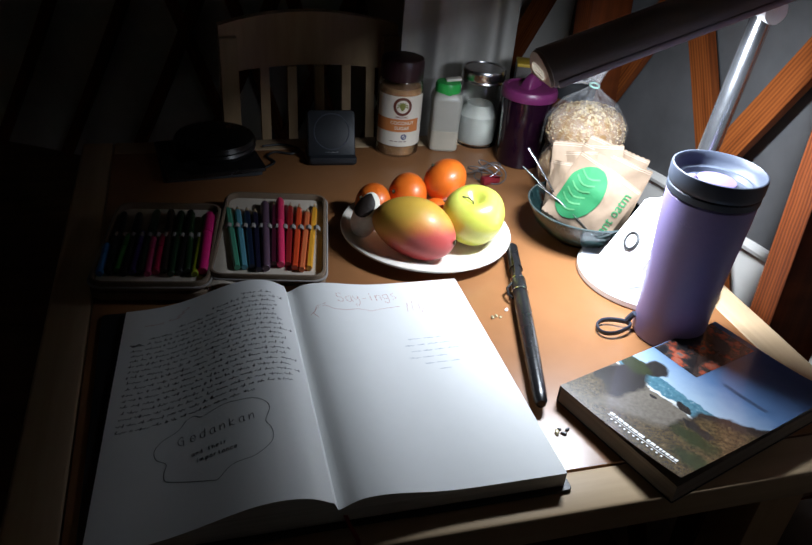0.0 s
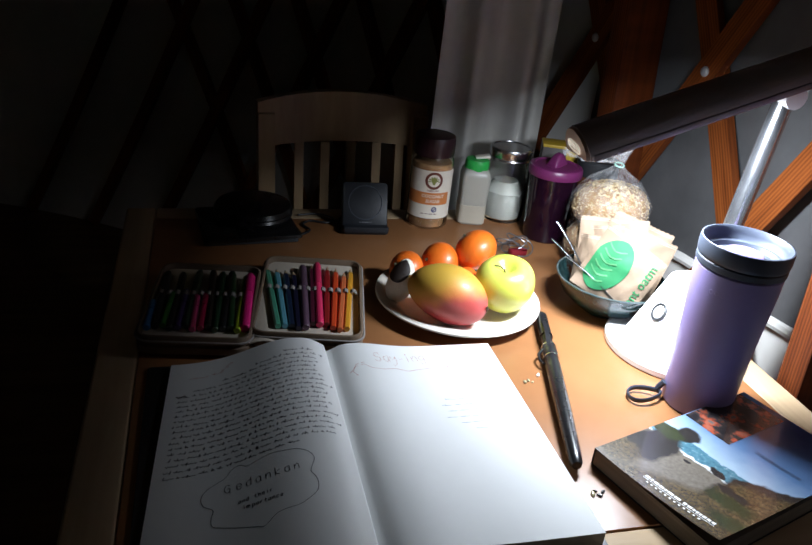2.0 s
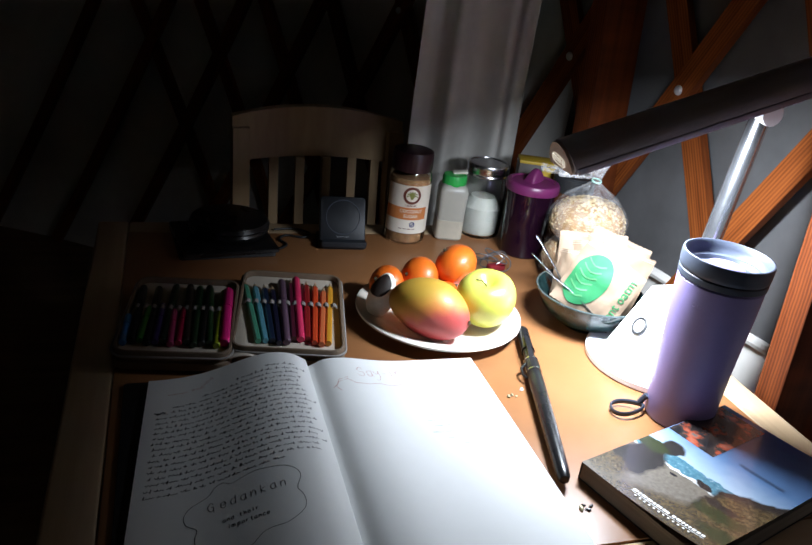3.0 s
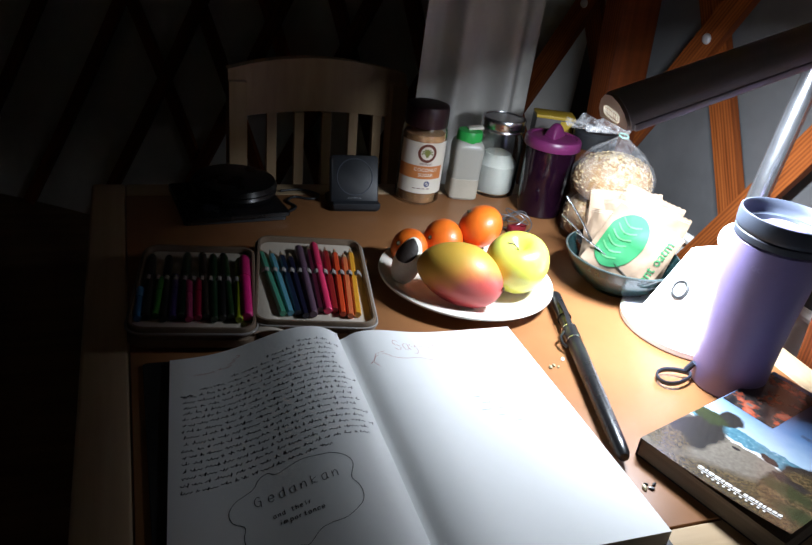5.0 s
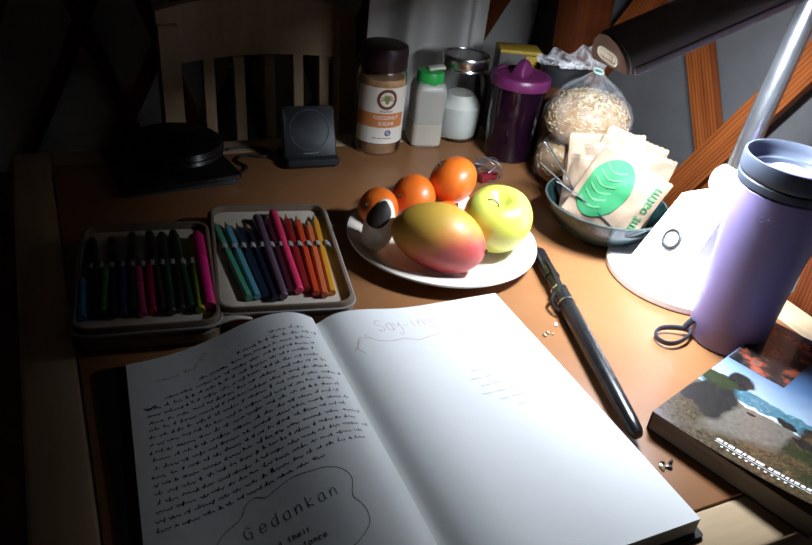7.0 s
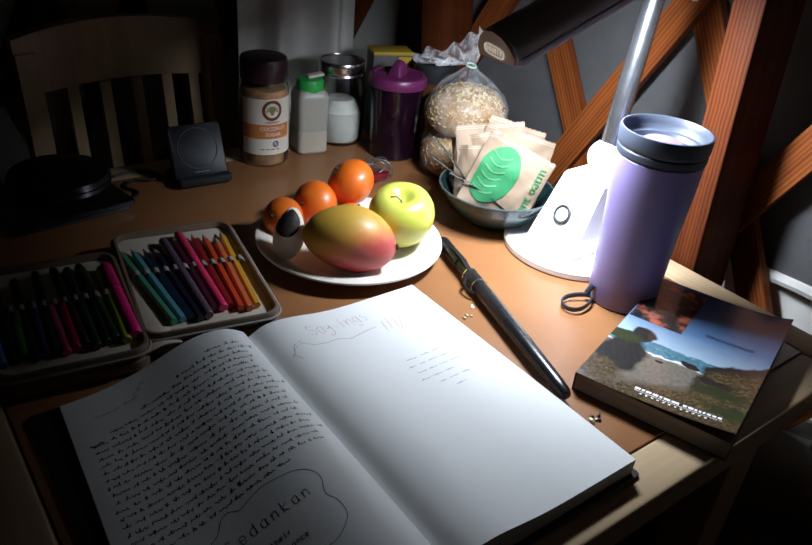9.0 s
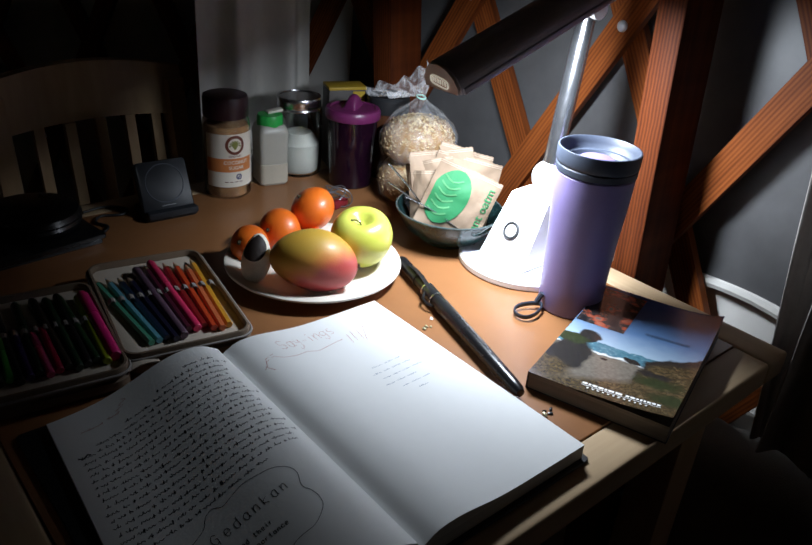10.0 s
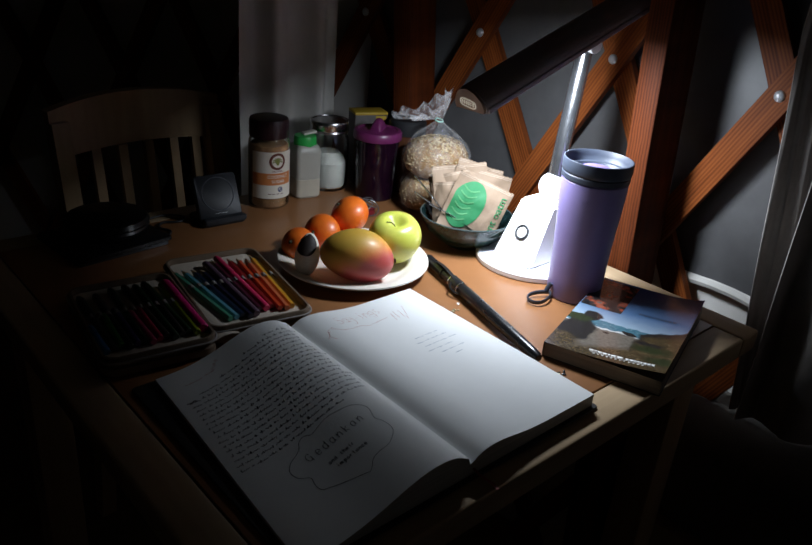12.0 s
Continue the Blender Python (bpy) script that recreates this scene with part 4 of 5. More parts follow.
tangerine(0.423, 0.651, PB + 0.0250, 0.0272, 15, -70, "small orange tangerine resting among other fruit")
tangerine(0.473, 0.652, PB + 0.0430, 0.0293, -18, -42, "bright orange tangerine with a dark stem, propped on others")
tangerine(0.374, 0.640, PB + 0.0215, 0.0240, 15, -60, "small orange tangerine at the plate's rim")
tangerine(0.456, 0.622, PB + 0.0150, 0.0165, 0, 40, "small orange tangerine half hidden under others")

apple = thing("apple", "yellow-green apple with a thin stem", "apple", Matrix.Translation((0.486, 0.563, PB + 0.003)) @ Euler((radians(9), radians(-9), 0)).to_matrix().to_4x4())
bm = bmesh.new()
ap = []
for k in range(33):
    t = math.pi * k / 32
    rr = 0.0375 * (math.sin(t) ** 0.80) * (1 + 0.13 * math.cos(math.pi - t))
    zz = 0.0365 - 0.0350 * math.cos(t) - (0.017 * math.exp(-(rr / 0.0115) ** 2) if k > 16 else -0.007 * math.exp(-(rr / 0.010) ** 2))
    ap.append((rr if 0 < k < 32 else 0, zz))
lathe(bm, ap, 56, wob=lambda a, z: 0.012 * math.sin(5 * a + 0.4) * (z / 0.07) + 0.010 * math.sin(2 * a))
part("flesh", bm, M["apple"], apple, "glossy yellow-green skin")
bm = bmesh.new()
tube(bm, [(0, 0, 0.054), (-0.002, 0.001, 0.060), (-0.007, 0.002, 0.0655), (-0.014, 0.003, 0.068)], 0.0009, 8)
part("stem", bm, M["stem"], apple)

mango = thing("mango", "ripe mango, yellow-orange with a red blush", "mango", Matrix.Translation((0.400, 0.541, PB + 0.0348)) @ Matrix.Rotation(radians(-27), 4, "Z") @ Matrix.Rotation(radians(6), 4, "Y"))
bm = bmesh.new()
bmesh.ops.create_uvsphere(bm, u_segments=48, v_segments=32, radius=1)
for v in bm.verts:
    x, y, z = v.co
    fat = 1 + 0.10 * x - 0.12 * x * x * (1 if x > 0 else 0.2)
    v.co = Vector((0.0510 * x, 0.0365 * y * fat, 0.0352 * z * fat + 0.003 * (1 - x * x) - 0.0035 * x))
part("skin", bm, M["mango"], mango)
bm = bmesh.new()
lathe(bm, [(0, -0.001), (0.003, -0.001), (0.0034, 0.0004), (0.002, 0.0012), (0, 0.0014)], 12, Matrix.Translation((0.0507, -0.0085, 0.0020)) @ Matrix.Rotation(radians(80), 4, "Y"), wob=lambda a, z: 0.2 * math.sin(4 * a))
part("stem_scar", bm, M["stem"], mango, "dark stem scar")

pod = thing("seed_pod", "pale oval husk with a dark brown patch leaning on the fruit", "seed pod", Matrix.Translation((0.353, 0.588, PB + 0.0315)) @ Euler((radians(-18), radians(14), radians(-20))).to_matrix().to_4x4())
bm = bmesh.new()
bmesh.ops.create_uvsphere(bm, u_segments=32, v_segments=24, radius=1)
for v in bm.verts:
    x, y, z = v.co
    k = 1 - 0.12 * z
    v.co = Vector((0.0165 * x * k, 0.0150 * y * k, 0.0290 * z)) * (1 + 0.025 * noise.noise(v.co * 2.5))
part("husk", bm, mat("husk", (0.80, 0.77, 0.66), 0.7, var=0.18, scale=60, bump=0.5, bscale=250), pod)
bm = bmesh.new()
def pod_patch(u, v):
    t = 6.2832 * u
    a, h = radians(-118) + 0.95 * v * math.cos(t) * (1 + 0.15 * math.sin(2 * t)), 0.42 + 0.50 * v * math.sin(t)
    rr = math.sqrt(max(0, 1 - h * h))
    k = 1 - 0.12 * h
    return Vector((0.0165 * rr * math.cos(a) * k, 0.0150 * rr * math.sin(a) * k, 0.0290 * h)) * 1.035


grid(bm, 28, 8, pod_patch)
part("dark_patch", bm, mat("dark_patch", (0.018, 0.011, 0.008), 0.6, bump=0.4), pod, "dark brown patch")

# ---- pencil case ----
M["case_cloth"] = mat("case_cloth", (0.19, 0.135, 0.09), 0.8, var=0.15, scale=20, bump=0.5, bscale=900)
M["case_lining"] = mat("case_lining", (0.58, 0.51, 0.42), 0.85, var=0.1, scale=15, bump=0.3, bscale=800)
M["elastic"] = mat("elastic", (0.30, 0.28, 0.26), 0.85, bump=0.4)
case = thing("pencil_case", "open brown zip pencil case lined in cream cloth", "pencil case", pose(0.178, 0.570, Z))
HALVES = {"left_half": (-0.0640, 0.006, -8.0, 0.122, 0.180), "right_half": (0.0615, 0.012, -10.0, 0.126, 0.198)}
for nm, (hx, hy, rot, hw, hl) in HALVES.items():
    hm = Matrix.Translation((hx, hy, 0)) @ Matrix.Rotation(radians(rot), 4, "Z")
    bm = bmesh.new()
    slab(bm, rounded(hw, hl, 0.016), 0.0, 0.016, hm, 0.004)
    shell = part(nm, bm, M["case_cloth"], case, "brown cloth shell")
    bm = bmesh.new()
    o, q = rounded(hw - 0.001, hl - 0.001, 0.016), rounded(hw - 0.009, hl - 0.009, 0.013)
    rows = [[bm.verts.new(hm @ Vector((x, y, z))) for x, y in ol] for ol, z in ((o, 0.0155), (o, 0.0235), (rounded(hw - 0.003, hl - 0.003, 0.015), 0.0250), (rounded(hw - 0.007, hl - 0.007, 0.014), 0.0250), (q, 0.0235), (q, 0.0155))]
    for a, b in zip(rows, rows[1:] + rows[:1]):
        for i in range(len(a)):
            bm.faces.new((a[i], a[(i + 1) % len(a)], b[(i + 1) % len(b)], b[i]))
    part("rim", bm, M["case_cloth"], shell, "raised brown rim")
    bm = bmesh.new()
    tube(bm, [hm @ Vector((x, y, 0.0195)) for x, y in rounded(hw + 0.0015, hl + 0.0015, 0.0165)], 0.0014, 6, loop=True)
    part("zip", bm, M["elastic"], shell, "grey zip tape")
    bm = bmesh.new()
    slab(bm, rounded(hw - 0.0095, hl - 0.0095, 0.013), 0.0155, 0.0175, hm)
    part("lining", bm, M["case_lining"], shell, "cream cloth lining")
    bm = bmesh.new()
    grid(bm, 60, 3, lambda u, v: hm @ Vector((-hw / 2 + 0.007 + (hw - 0.014) * u, 0.004 + 0.0085 * v, 0.0225 + 0.0042 * abs(math.sin(u * 12 * math.pi)))), Vector((0, 0, 0.0007)))
    part("elastic_band", bm, M["elastic"], shell, "grey elastic holding band")
bm = bmesh.new()
grid(bm, 8, 10, lambda u, v: Vector((-0.018 + 0.030 * u + 0.012 * v, -0.085 + 0.165 * v, 0.0165 + 0.003 * math.sin(u * math.pi))), Vector((0, 0, -0.0012)))
part("hinge_cloth", bm, M["case_lining"], case, "cream cloth hinge")

PEN_MATS = {}


def pen_mat(col):
    if col not in PEN_MATS:
        PEN_MATS[col] = mat("pen_barrel", col, 0.35, var=0.06, scale=60, bump=0.04)
    return PEN_MATS[col]


def pen(half, x, y, length, r, col, rot, kind, colour_word):
    hx, hy, hrot, hw, hl = HALVES[half]
    m = Matrix.Translation((0.178, 0.570, Z)) @ Matrix.Translation((hx, hy, 0)) @ Matrix.Rotation(radians(hrot), 4, "Z") @ Matrix.Translation((x, y, 0.0178 + r)) @ Matrix.Rotation(radians(rot), 4, "Z") @ Matrix.Rotation(radians(-90), 4, "X")
    grp = "pens and pencils in the case"
    if kind == "pencil":
        ob = thing("pencil", f"{colour_word} coloured pencil with sharpened point, in a zip case", "pencil", m, grp)
        bm = bmesh.new()
        lathe(bm, [(0, 0), (r * 0.95, 0), (r, 0.0004), (r, length - 0.016), (r * 0.97, length - 0.0155)], 6)
        part("barrel", bm, pen_mat(col), ob)
        bm = bmesh.new()
        lathe(bm, [(r * 0.97, length - 0.0155), (r * 0.34, length - 0.004), (r * 0.30, length - 0.004)], 12)
        part("cut_wood", bm, M["maple"], ob)
        bm = bmesh.new()
        lathe(bm, [(r * 0.36, length - 0.0045), (0.0004, length), (0, length)], 10)
        part("lead", bm, pen_mat(col), ob)
    else:
        ob = thing("felt_pen", f"{colour_word} felt-tip pen with cap, in a zip case", "pen", m, grp)
        bm = bmesh.new()
        lathe(bm, [(0, 0), (r * 0.8, 0), (r * 0.95, 0.001), (r, 0.004), (r, length * 0.62), (0, length * 0.62)], 18)
        part("barrel", bm, pen_mat(col), ob)
        bm = bmesh.new()
        c0 = length * 0.62
        lathe(bm, [(0, c0), (r * 1.08, c0 + 0.0003), (r * 1.08, length - 0.006), (r * 0.8, length - 0.001), (0, length)], 18)
        part("cap", bm, pen_mat(tuple(v * 0.85 for v in col)), ob)
    return ob


R_SET = [("mint green", (0.08, 0.34, 0.22), 0.150), ("light blue", (0.12, 0.36, 0.46), 0.144), ("navy blue", (0.012, 0.022, 0.052), 0.140), ("indigo blue", (0.014, 0.013, 0.036), 0.142),
         ("mauve", (0.13, 0.075, 0.115), 0.154), ("maroon", (0.09, 0.012, 0.03), 0.150), ("hot pink", (0.80, 0.04, 0.14), 0.156), ("dark red", (0.30, 0.018, 0.018), 0.148), ("vermilion", (0.66, 0.07, 0.02), 0.152), ("orange", (0.70, 0.17, 0.06), 0.144), ("yellow", (0.74, 0.34, 0.03), 0.154)]
for k, (cw, col, ln) in enumerate(R_SET):
    fat = cw in ("hot pink", "mauve")
    x = -0.033 + k * 0.0077
    pen("right_half", x, -0.083 + 0.0009 * abs(k - 5) + (k % 3) * 0.002 + (0.010 if cw in ("hot pink", "maroon", "dark red") else 0), ln, 0.0048 if fat else 0.0038, col, rnd.uniform(-1.2, 1.2) + 10.0 - k * 1.2, "felt" if fat else "pencil", cw)
L_SET = [("blue", (0.04, 0.20, 0.50), 0.060, 0), ("black", (0.012, 0.012, 0.012), 0.130, 1), ("green", (0.05, 0.30, 0.04), 0.075, 0), ("black", (0.013, 0.013, 0.014), 0.132, 1), ("violet", (0.05, 0.025, 0.16), 0.085, 0), ("dark green", (0.012, 0.035, 0.015), 0.134, 1),
         ("pink", (0.55, 0.06, 0.18), 0.076, 0), ("crimson", (0.40, 0.01, 0.06), 0.078, 0), ("dark brown", (0.03, 0.02, 0.015), 0.136, 1), ("dark green", (0.012, 0.04, 0.016), 0.138, 1), ("black", (0.014, 0.014, 0.014), 0.138, 1), ("dark green", (0.015, 0.045, 0.015), 0.132, 1), ("lime", (0.36, 0.45, 0.02), 0.130, 0), ("magenta", (0.80, 0.02, 0.22), 0.128, 2)]
for k, (cw, col, ln, fat) in enumerate(L_SET):
    x = -0.052 + k * 0.0080
    pen("left_half", x, -0.068 + (k % 3) * 0.003, ln, 0.0058 if fat == 2 else 0.0042, col, rnd.uniform(-2.5, 2.5) + 2.5, "felt", cw)

# ---- jars and bottles at the back ----
M["clear"] = mat("clear_plastic", (0.95, 0.95, 0.95), 0.06, var=0.01, bump=0.02, trans=1.0, ior=1.35)
M["glass"] = mat("jar_glass", (0.95, 0.97, 0.96), 0.03, var=0.01, bump=0.02, trans=1.0, ior=1.45)
M["frost"] = mat("frosted_plastic", (0.50, 0.49, 0.43), 0.35, var=0.06, bump=0.1, trans=0.25)
M["sugar"] = mat("brown_sugar", (0.19, 0.095, 0.036), 0.9, var=0.5, scale=90, bump=0.8, bscale=900)
M["salt"] = mat("white_powder", (0.26, 0.26, 0.235), 0.9, var=0.08, scale=60, bump=0.5, bscale=700)
M["maroon"] = mat("maroon_cap", (0.030, 0.012, 0.018), 0.35, bump=0.05)
M["label_white"] = mat("label_paper", (0.74, 0.70, 0.60), 0.5, var=0.04, bump=0.05)
M["label_orange"] = mat("label_orange", (0.56, 0.20, 0.06), 0.5, var=0.06, bump=0.05)
M["green_cap"] = mat("green_cap", (0.03, 0.42, 0.08), 0.4, var=0.05, bump=0.03)
M["cup_purple"] = mat("cup_purple", (0.14, 0.020, 0.090), 0.35, var=0.06, bump=0.03)
M["cup_dark"] = mat("cup_tinted", (0.010, 0.0025, 0.008), 0.14, var=0.1, bump=0.02)

FACE = radians(262)


def wrap_patch(bm, r, a0, a1, z0, z1, n=20):
    return grid(bm, n, 2, lambda u, v: Vector((r * math.cos(a0 + (a1 - a0) * u), r * math.sin(a0 + (a1 - a0) * u), z0 + (z1 - z0) * v)))


def wrap_place(r, a, z):
    return lambda x, y: Vector((r * math.cos(a + x / r), r * math.sin(a + x / r), z + y))


bottle = thing("sugar_bottle", "clear plastic jar of brown coconut sugar with maroon cap", "jar", pose(0.463, 0.858, Z))
bm = bmesh.new()
lathe(bm, [(0, 0.0), (0.029, 0.0), (0.0325, 0.002), (0.0335, 0.006), (0.0335, 0.104), (0.0325, 0.112), (0.0295, 0.118), (0.0285, 0.121), (0.0275, 0.121), (0.0285, 0.116), (0.0315, 0.110), (0.0322, 0.102), (0.0322, 0.006), (0.030, 0.003), (0, 0.003)], 56)
part("bottle_wall", bm, M["clear"], bottle).visible_shadow = False
bm = bmesh.new()
lathe(bm, [(0, 0.0034), (0.0298, 0.0034), (0.0316, 0.006), (0.0316, 0.102), (0.029, 0.106), (0.018, 0.1045), (0, 0.106)], 48)
part("contents", bm, M["sugar"], bottle, "brown granulated sugar")
bm = bmesh.new()
lathe(bm, [(0, 0.117), (0.0310, 0.117), (0.0318, 0.1185), (0.0318, 0.142), (0.0305, 0.1465), (0.028, 0.1475), (0, 0.1475)], 64, wob=lambda a, z: 0.010 * math.sin(40 * a) if 0.1185 <= z <= 0.142 else 0)
part("cap", bm, M["maroon"], bottle, "dark maroon ribbed cap")
bm = bmesh.new()
wrap_patch(bm, 0.0338, FACE - 1.30, FACE + 1.30, 0.020, 0.098)
lab = part("label", bm, M["label_white"], bottle, "cream wrap-round label")
bm = bmesh.new()
wrap_patch(bm, 0.0340, FACE - 1.28, FACE + 0.85, 0.043, 0.063)
part("orange_band", bm, M["label_orange"], lab, "orange band")
brown = mat("label_brown", (0.13, 0.035, 0.02), 0.5, bump=0)
bm = bmesh.new()
wp = wrap_place(0.03405, FACE, 0.0825)
strokes(bm, [[(0.0120 * math.cos(t), 0.0120 * math.sin(t)) for t in [2 * math.pi * k / 36 for k in range(37)]]], 0.0042, wp)
part("emblem_ring", bm, brown, lab, "brown ring emblem")
bm = bmesh.new()
wp2 = wrap_place(0.0342, FACE, 0.0825)
for k in range(7):
    a = radians(90 + (k - 3) * 32)
    strokes(bm, [[(0, -0.006), (0.0040 * math.cos(a), 0.001 + 0.004 * math.sin(a)), (0.0088 * math.cos(a), 0.0075 * math.sin(a) - 0.001)]], 0.0022, wp2)
part("emblem_plant", bm, mat("label_olive", (0.20, 0.22, 0.05), 0.5, bump=0), lab)
part("lettering", letters("ORGANIC", 0.0042, wrap_place(0.0342, FACE, 0.0662), 0.00005), brown, lab, smooth=False)
part("lettering", letters("COCONUT", 0.0072, wrap_place(0.0343, FACE + 0.04, 0.0570), 0.0001), M["label_white"], lab, smooth=False)
part("lettering", letters("SUGAR", 0.0072, wrap_place(0.0343, FACE + 0.04, 0.0490), 0.0001), M["label_white"], lab, smooth=False)
bm = bmesh.new()
wp3 = wrap_place(0.0342, FACE + 0.14, 0.0355)
strokes(bm, [[(0.0036 * math.cos(t), 0.0036 * math.sin(t)) for t in [2 * math.pi * k / 20 for k in range(21)]], [(-0.002, -0.002), (0.002, 0.0012)]], 0.0018, wp3)
part("coconut_mark", bm, mat("label_blue", (0.05, 0.06, 0.16), 0.5, bump=0), lab)
bm = bmesh.new()
for k in range(4):
    strokes(bm, [[(-0.016 + k * 0.007, -0.002), (-0.011 + k * 0.007, -0.002)]], 0.0011, wrap_place(0.0342, FACE, 0.030))
part("small_print", bm, brown, lab)

shaker = thing("salt_shaker", "square frosted plastic shaker of pale powder with green lid", "shaker", pose(0.541, 0.868, Z, 0, 0, -12))
bm = bmesh.new()
rows = []
for z, w in ((0.0, 0.040), (0.002, 0.043), (0.045, 0.044), (0.080, 0.046), (0.088, 0.042), (0.092, 0.036)):
    rows.append([bm.verts.new((x, y, z)) for x, y in rounded(w, w, 0.007, 4)])
for a, b in zip(rows, rows[1:]):
    for i in range(len(a)):
        bm.faces.new((a[i], a[(i + 1) % len(a)], b[(i + 1) % len(b)], b[i]))
bm.faces.new(rows[0][::-1]), bm.faces.new(rows[-1])
part("body", bm, M["frost"], shaker, "frosted plastic body")
bm = bmesh.new()
slab(bm, rounded(0.0448, 0.0448, 0.0075, 4), 0.0022, 0.034, bevel=0.001)
part("powder_level", bm, mat("powder_seen", (0.44, 0.40, 0.32), 0.6, var=0.1), shaker, "tan powder showing through the wall")
bm = bmesh.new()
lathe(bm, [(0, 0.088), (0.0188, 0.088), (0.0195, 0.0895), (0.0195, 0.102), (0.018, 0.106), (0, 0.1075)], 40, wob=lambda a, z: 0.008 * math.sin(30 * a))
part("lid", bm, M["green_cap"], shaker, "green screw lid")
bm = bmesh.new()
box(bm, 0.024, 0.014, 0.004, Matrix.Translation((0.008, 0.002, 0.1078)) @ Matrix.Rotation(radians(-8), 4, "Y"), 0.0015)
part("flap", bm, M["label_white"], shaker, "white pouring flap")

jar = thing("mason_jar", "glass preserving jar of white powder with steel screw lid", "jar", pose(0.603, 0.884, Z))
bm = bmesh.new()
lathe(bm, [(0, 0.0), (0.032, 0), (0.0355, 0.003), (0.036, 0.010), (0.036, 0.080), (0.0345, 0.092), (0.031, 0.100), (0.0305, 0.108), (0.029, 0.108), (0.0295, 0.100), (0.033, 0.091), (0.0342, 0.080), (0.0342, 0.010), (0.032, 0.005), (0, 0.005)], 56)
part("glass_wall", bm, M["glass"], jar).visible_shadow = False
bm = bmesh.new()
lathe(bm, [(0, 0.0054), (0.031, 0.0054), (0.0336, 0.010), (0.0336, 0.050), (0.020, 0.066), (0, 0.064)], 48)
part("contents", bm, M["salt"], jar, "white powder")
bm = bmesh.new()
lathe(bm, [(0.0325, 0.104), (0.0340, 0.104), (0.0345, 0.1052), (0.0335, 0.1075), (0.0345, 0.110), (0.0340, 0.113), (0.0345, 0.116), (0.0345, 0.1215), (0.0335, 0.1235), (0.0295, 0.1238), (0.0290, 0.1225), (0.0, 0.1225), (0, 0.120), (0.0325, 0.120)], 64)
part("screw_lid", bm, M["steel"], jar, "steel screw band and lid")

can = thing("drink_tumbler", "dark plum tumbler with a purple push-on lid", "tumbler", pose(0.646, 0.802, Z) @ Matrix.Diagonal((0.93, 0.93, 1, 1)))
bm = bmesh.new()
lathe(bm, [(0, 0.0), (0.034, 0.0), (0.036, 0.002), (0.0385, 0.05), (0.041, 0.105), (0.0405, 0.107), (0, 0.107)], 60)
part("body", bm, M["cup_dark"], can, "dark plum plastic body")
bm = bmesh.new()
lathe(bm, [(0, 0.106), (0.0445, 0.106), (0.0455, 0.1075), (0.0452, 0.117), (0.0430, 0.1205), (0.037, 0.1215), (0.0355, 0.1195), (0, 0.1195)], 60)
tl = part("lid", bm, M["cup_purple"], can, "purple lid")
bm = bmesh.new()
grid(bm, 10, 10, lambda u, v: Vector((-0.010 + 0.030 * u - 0.004, (v - 0.5) * 0.024 * (1 - 0.3 * u), 0.1198 + 0.017 * math.sin(u * math.pi) ** 0.7 * (1 - (2 * v - 1) ** 4) + 0.006 * u)), Vector((0, 0, -0.003)))
part("drink_spout", bm, M["cup_purple"], tl, "raised drinking spout flap", m=Matrix.Rotation(radians(20), 4, "Z"))

# ---- bag of bread rolls ----
def film_mat(name, lo, hi, scale):
    """Clear crinkled film: crease glints painted in as opaque streaks, the rest shows through."""
    m, nt, b = nodes_of(name)
    v = coords(nt, (1, 1, 0.45))
    n = noise_tex(nt, v, scale, 3, 0.6)
    crease_glint = ramp(nt, n, [(0.36, (lo, lo, lo)), (0.50, (hi, hi, hi)), (0.64, (lo, lo, lo))])
    b.inputs["Base Color"].default_value = (0.93, 0.94, 0.96, 1)
    b.inputs["Roughness"].default_value = 0.13
    link(nt, crease_glint, b.inputs["Alpha"])
    add_bump(nt, b, n, 1.0, 0.004)
    return m


M["film"] = film_mat("plastic_film", 0.025, 0.13, 55)
M["crust"] = mat("bun_crust", (0.27, 0.155, 0.062), 0.6, var=0.28, scale=40, bump=0.4, bscale=220)
bag = thing("bread_bag", "clear plastic bag of oat-topped bread rolls, twisted shut", "bag", pose(0.694, 0.705, Z))


def lumpy(a, z):
    return 0.05 * math.sin(3 * a + z * 40) + 0.04 * math.sin(5 * a - z * 60) + 0.03 * math.sin(2 * a + 1)


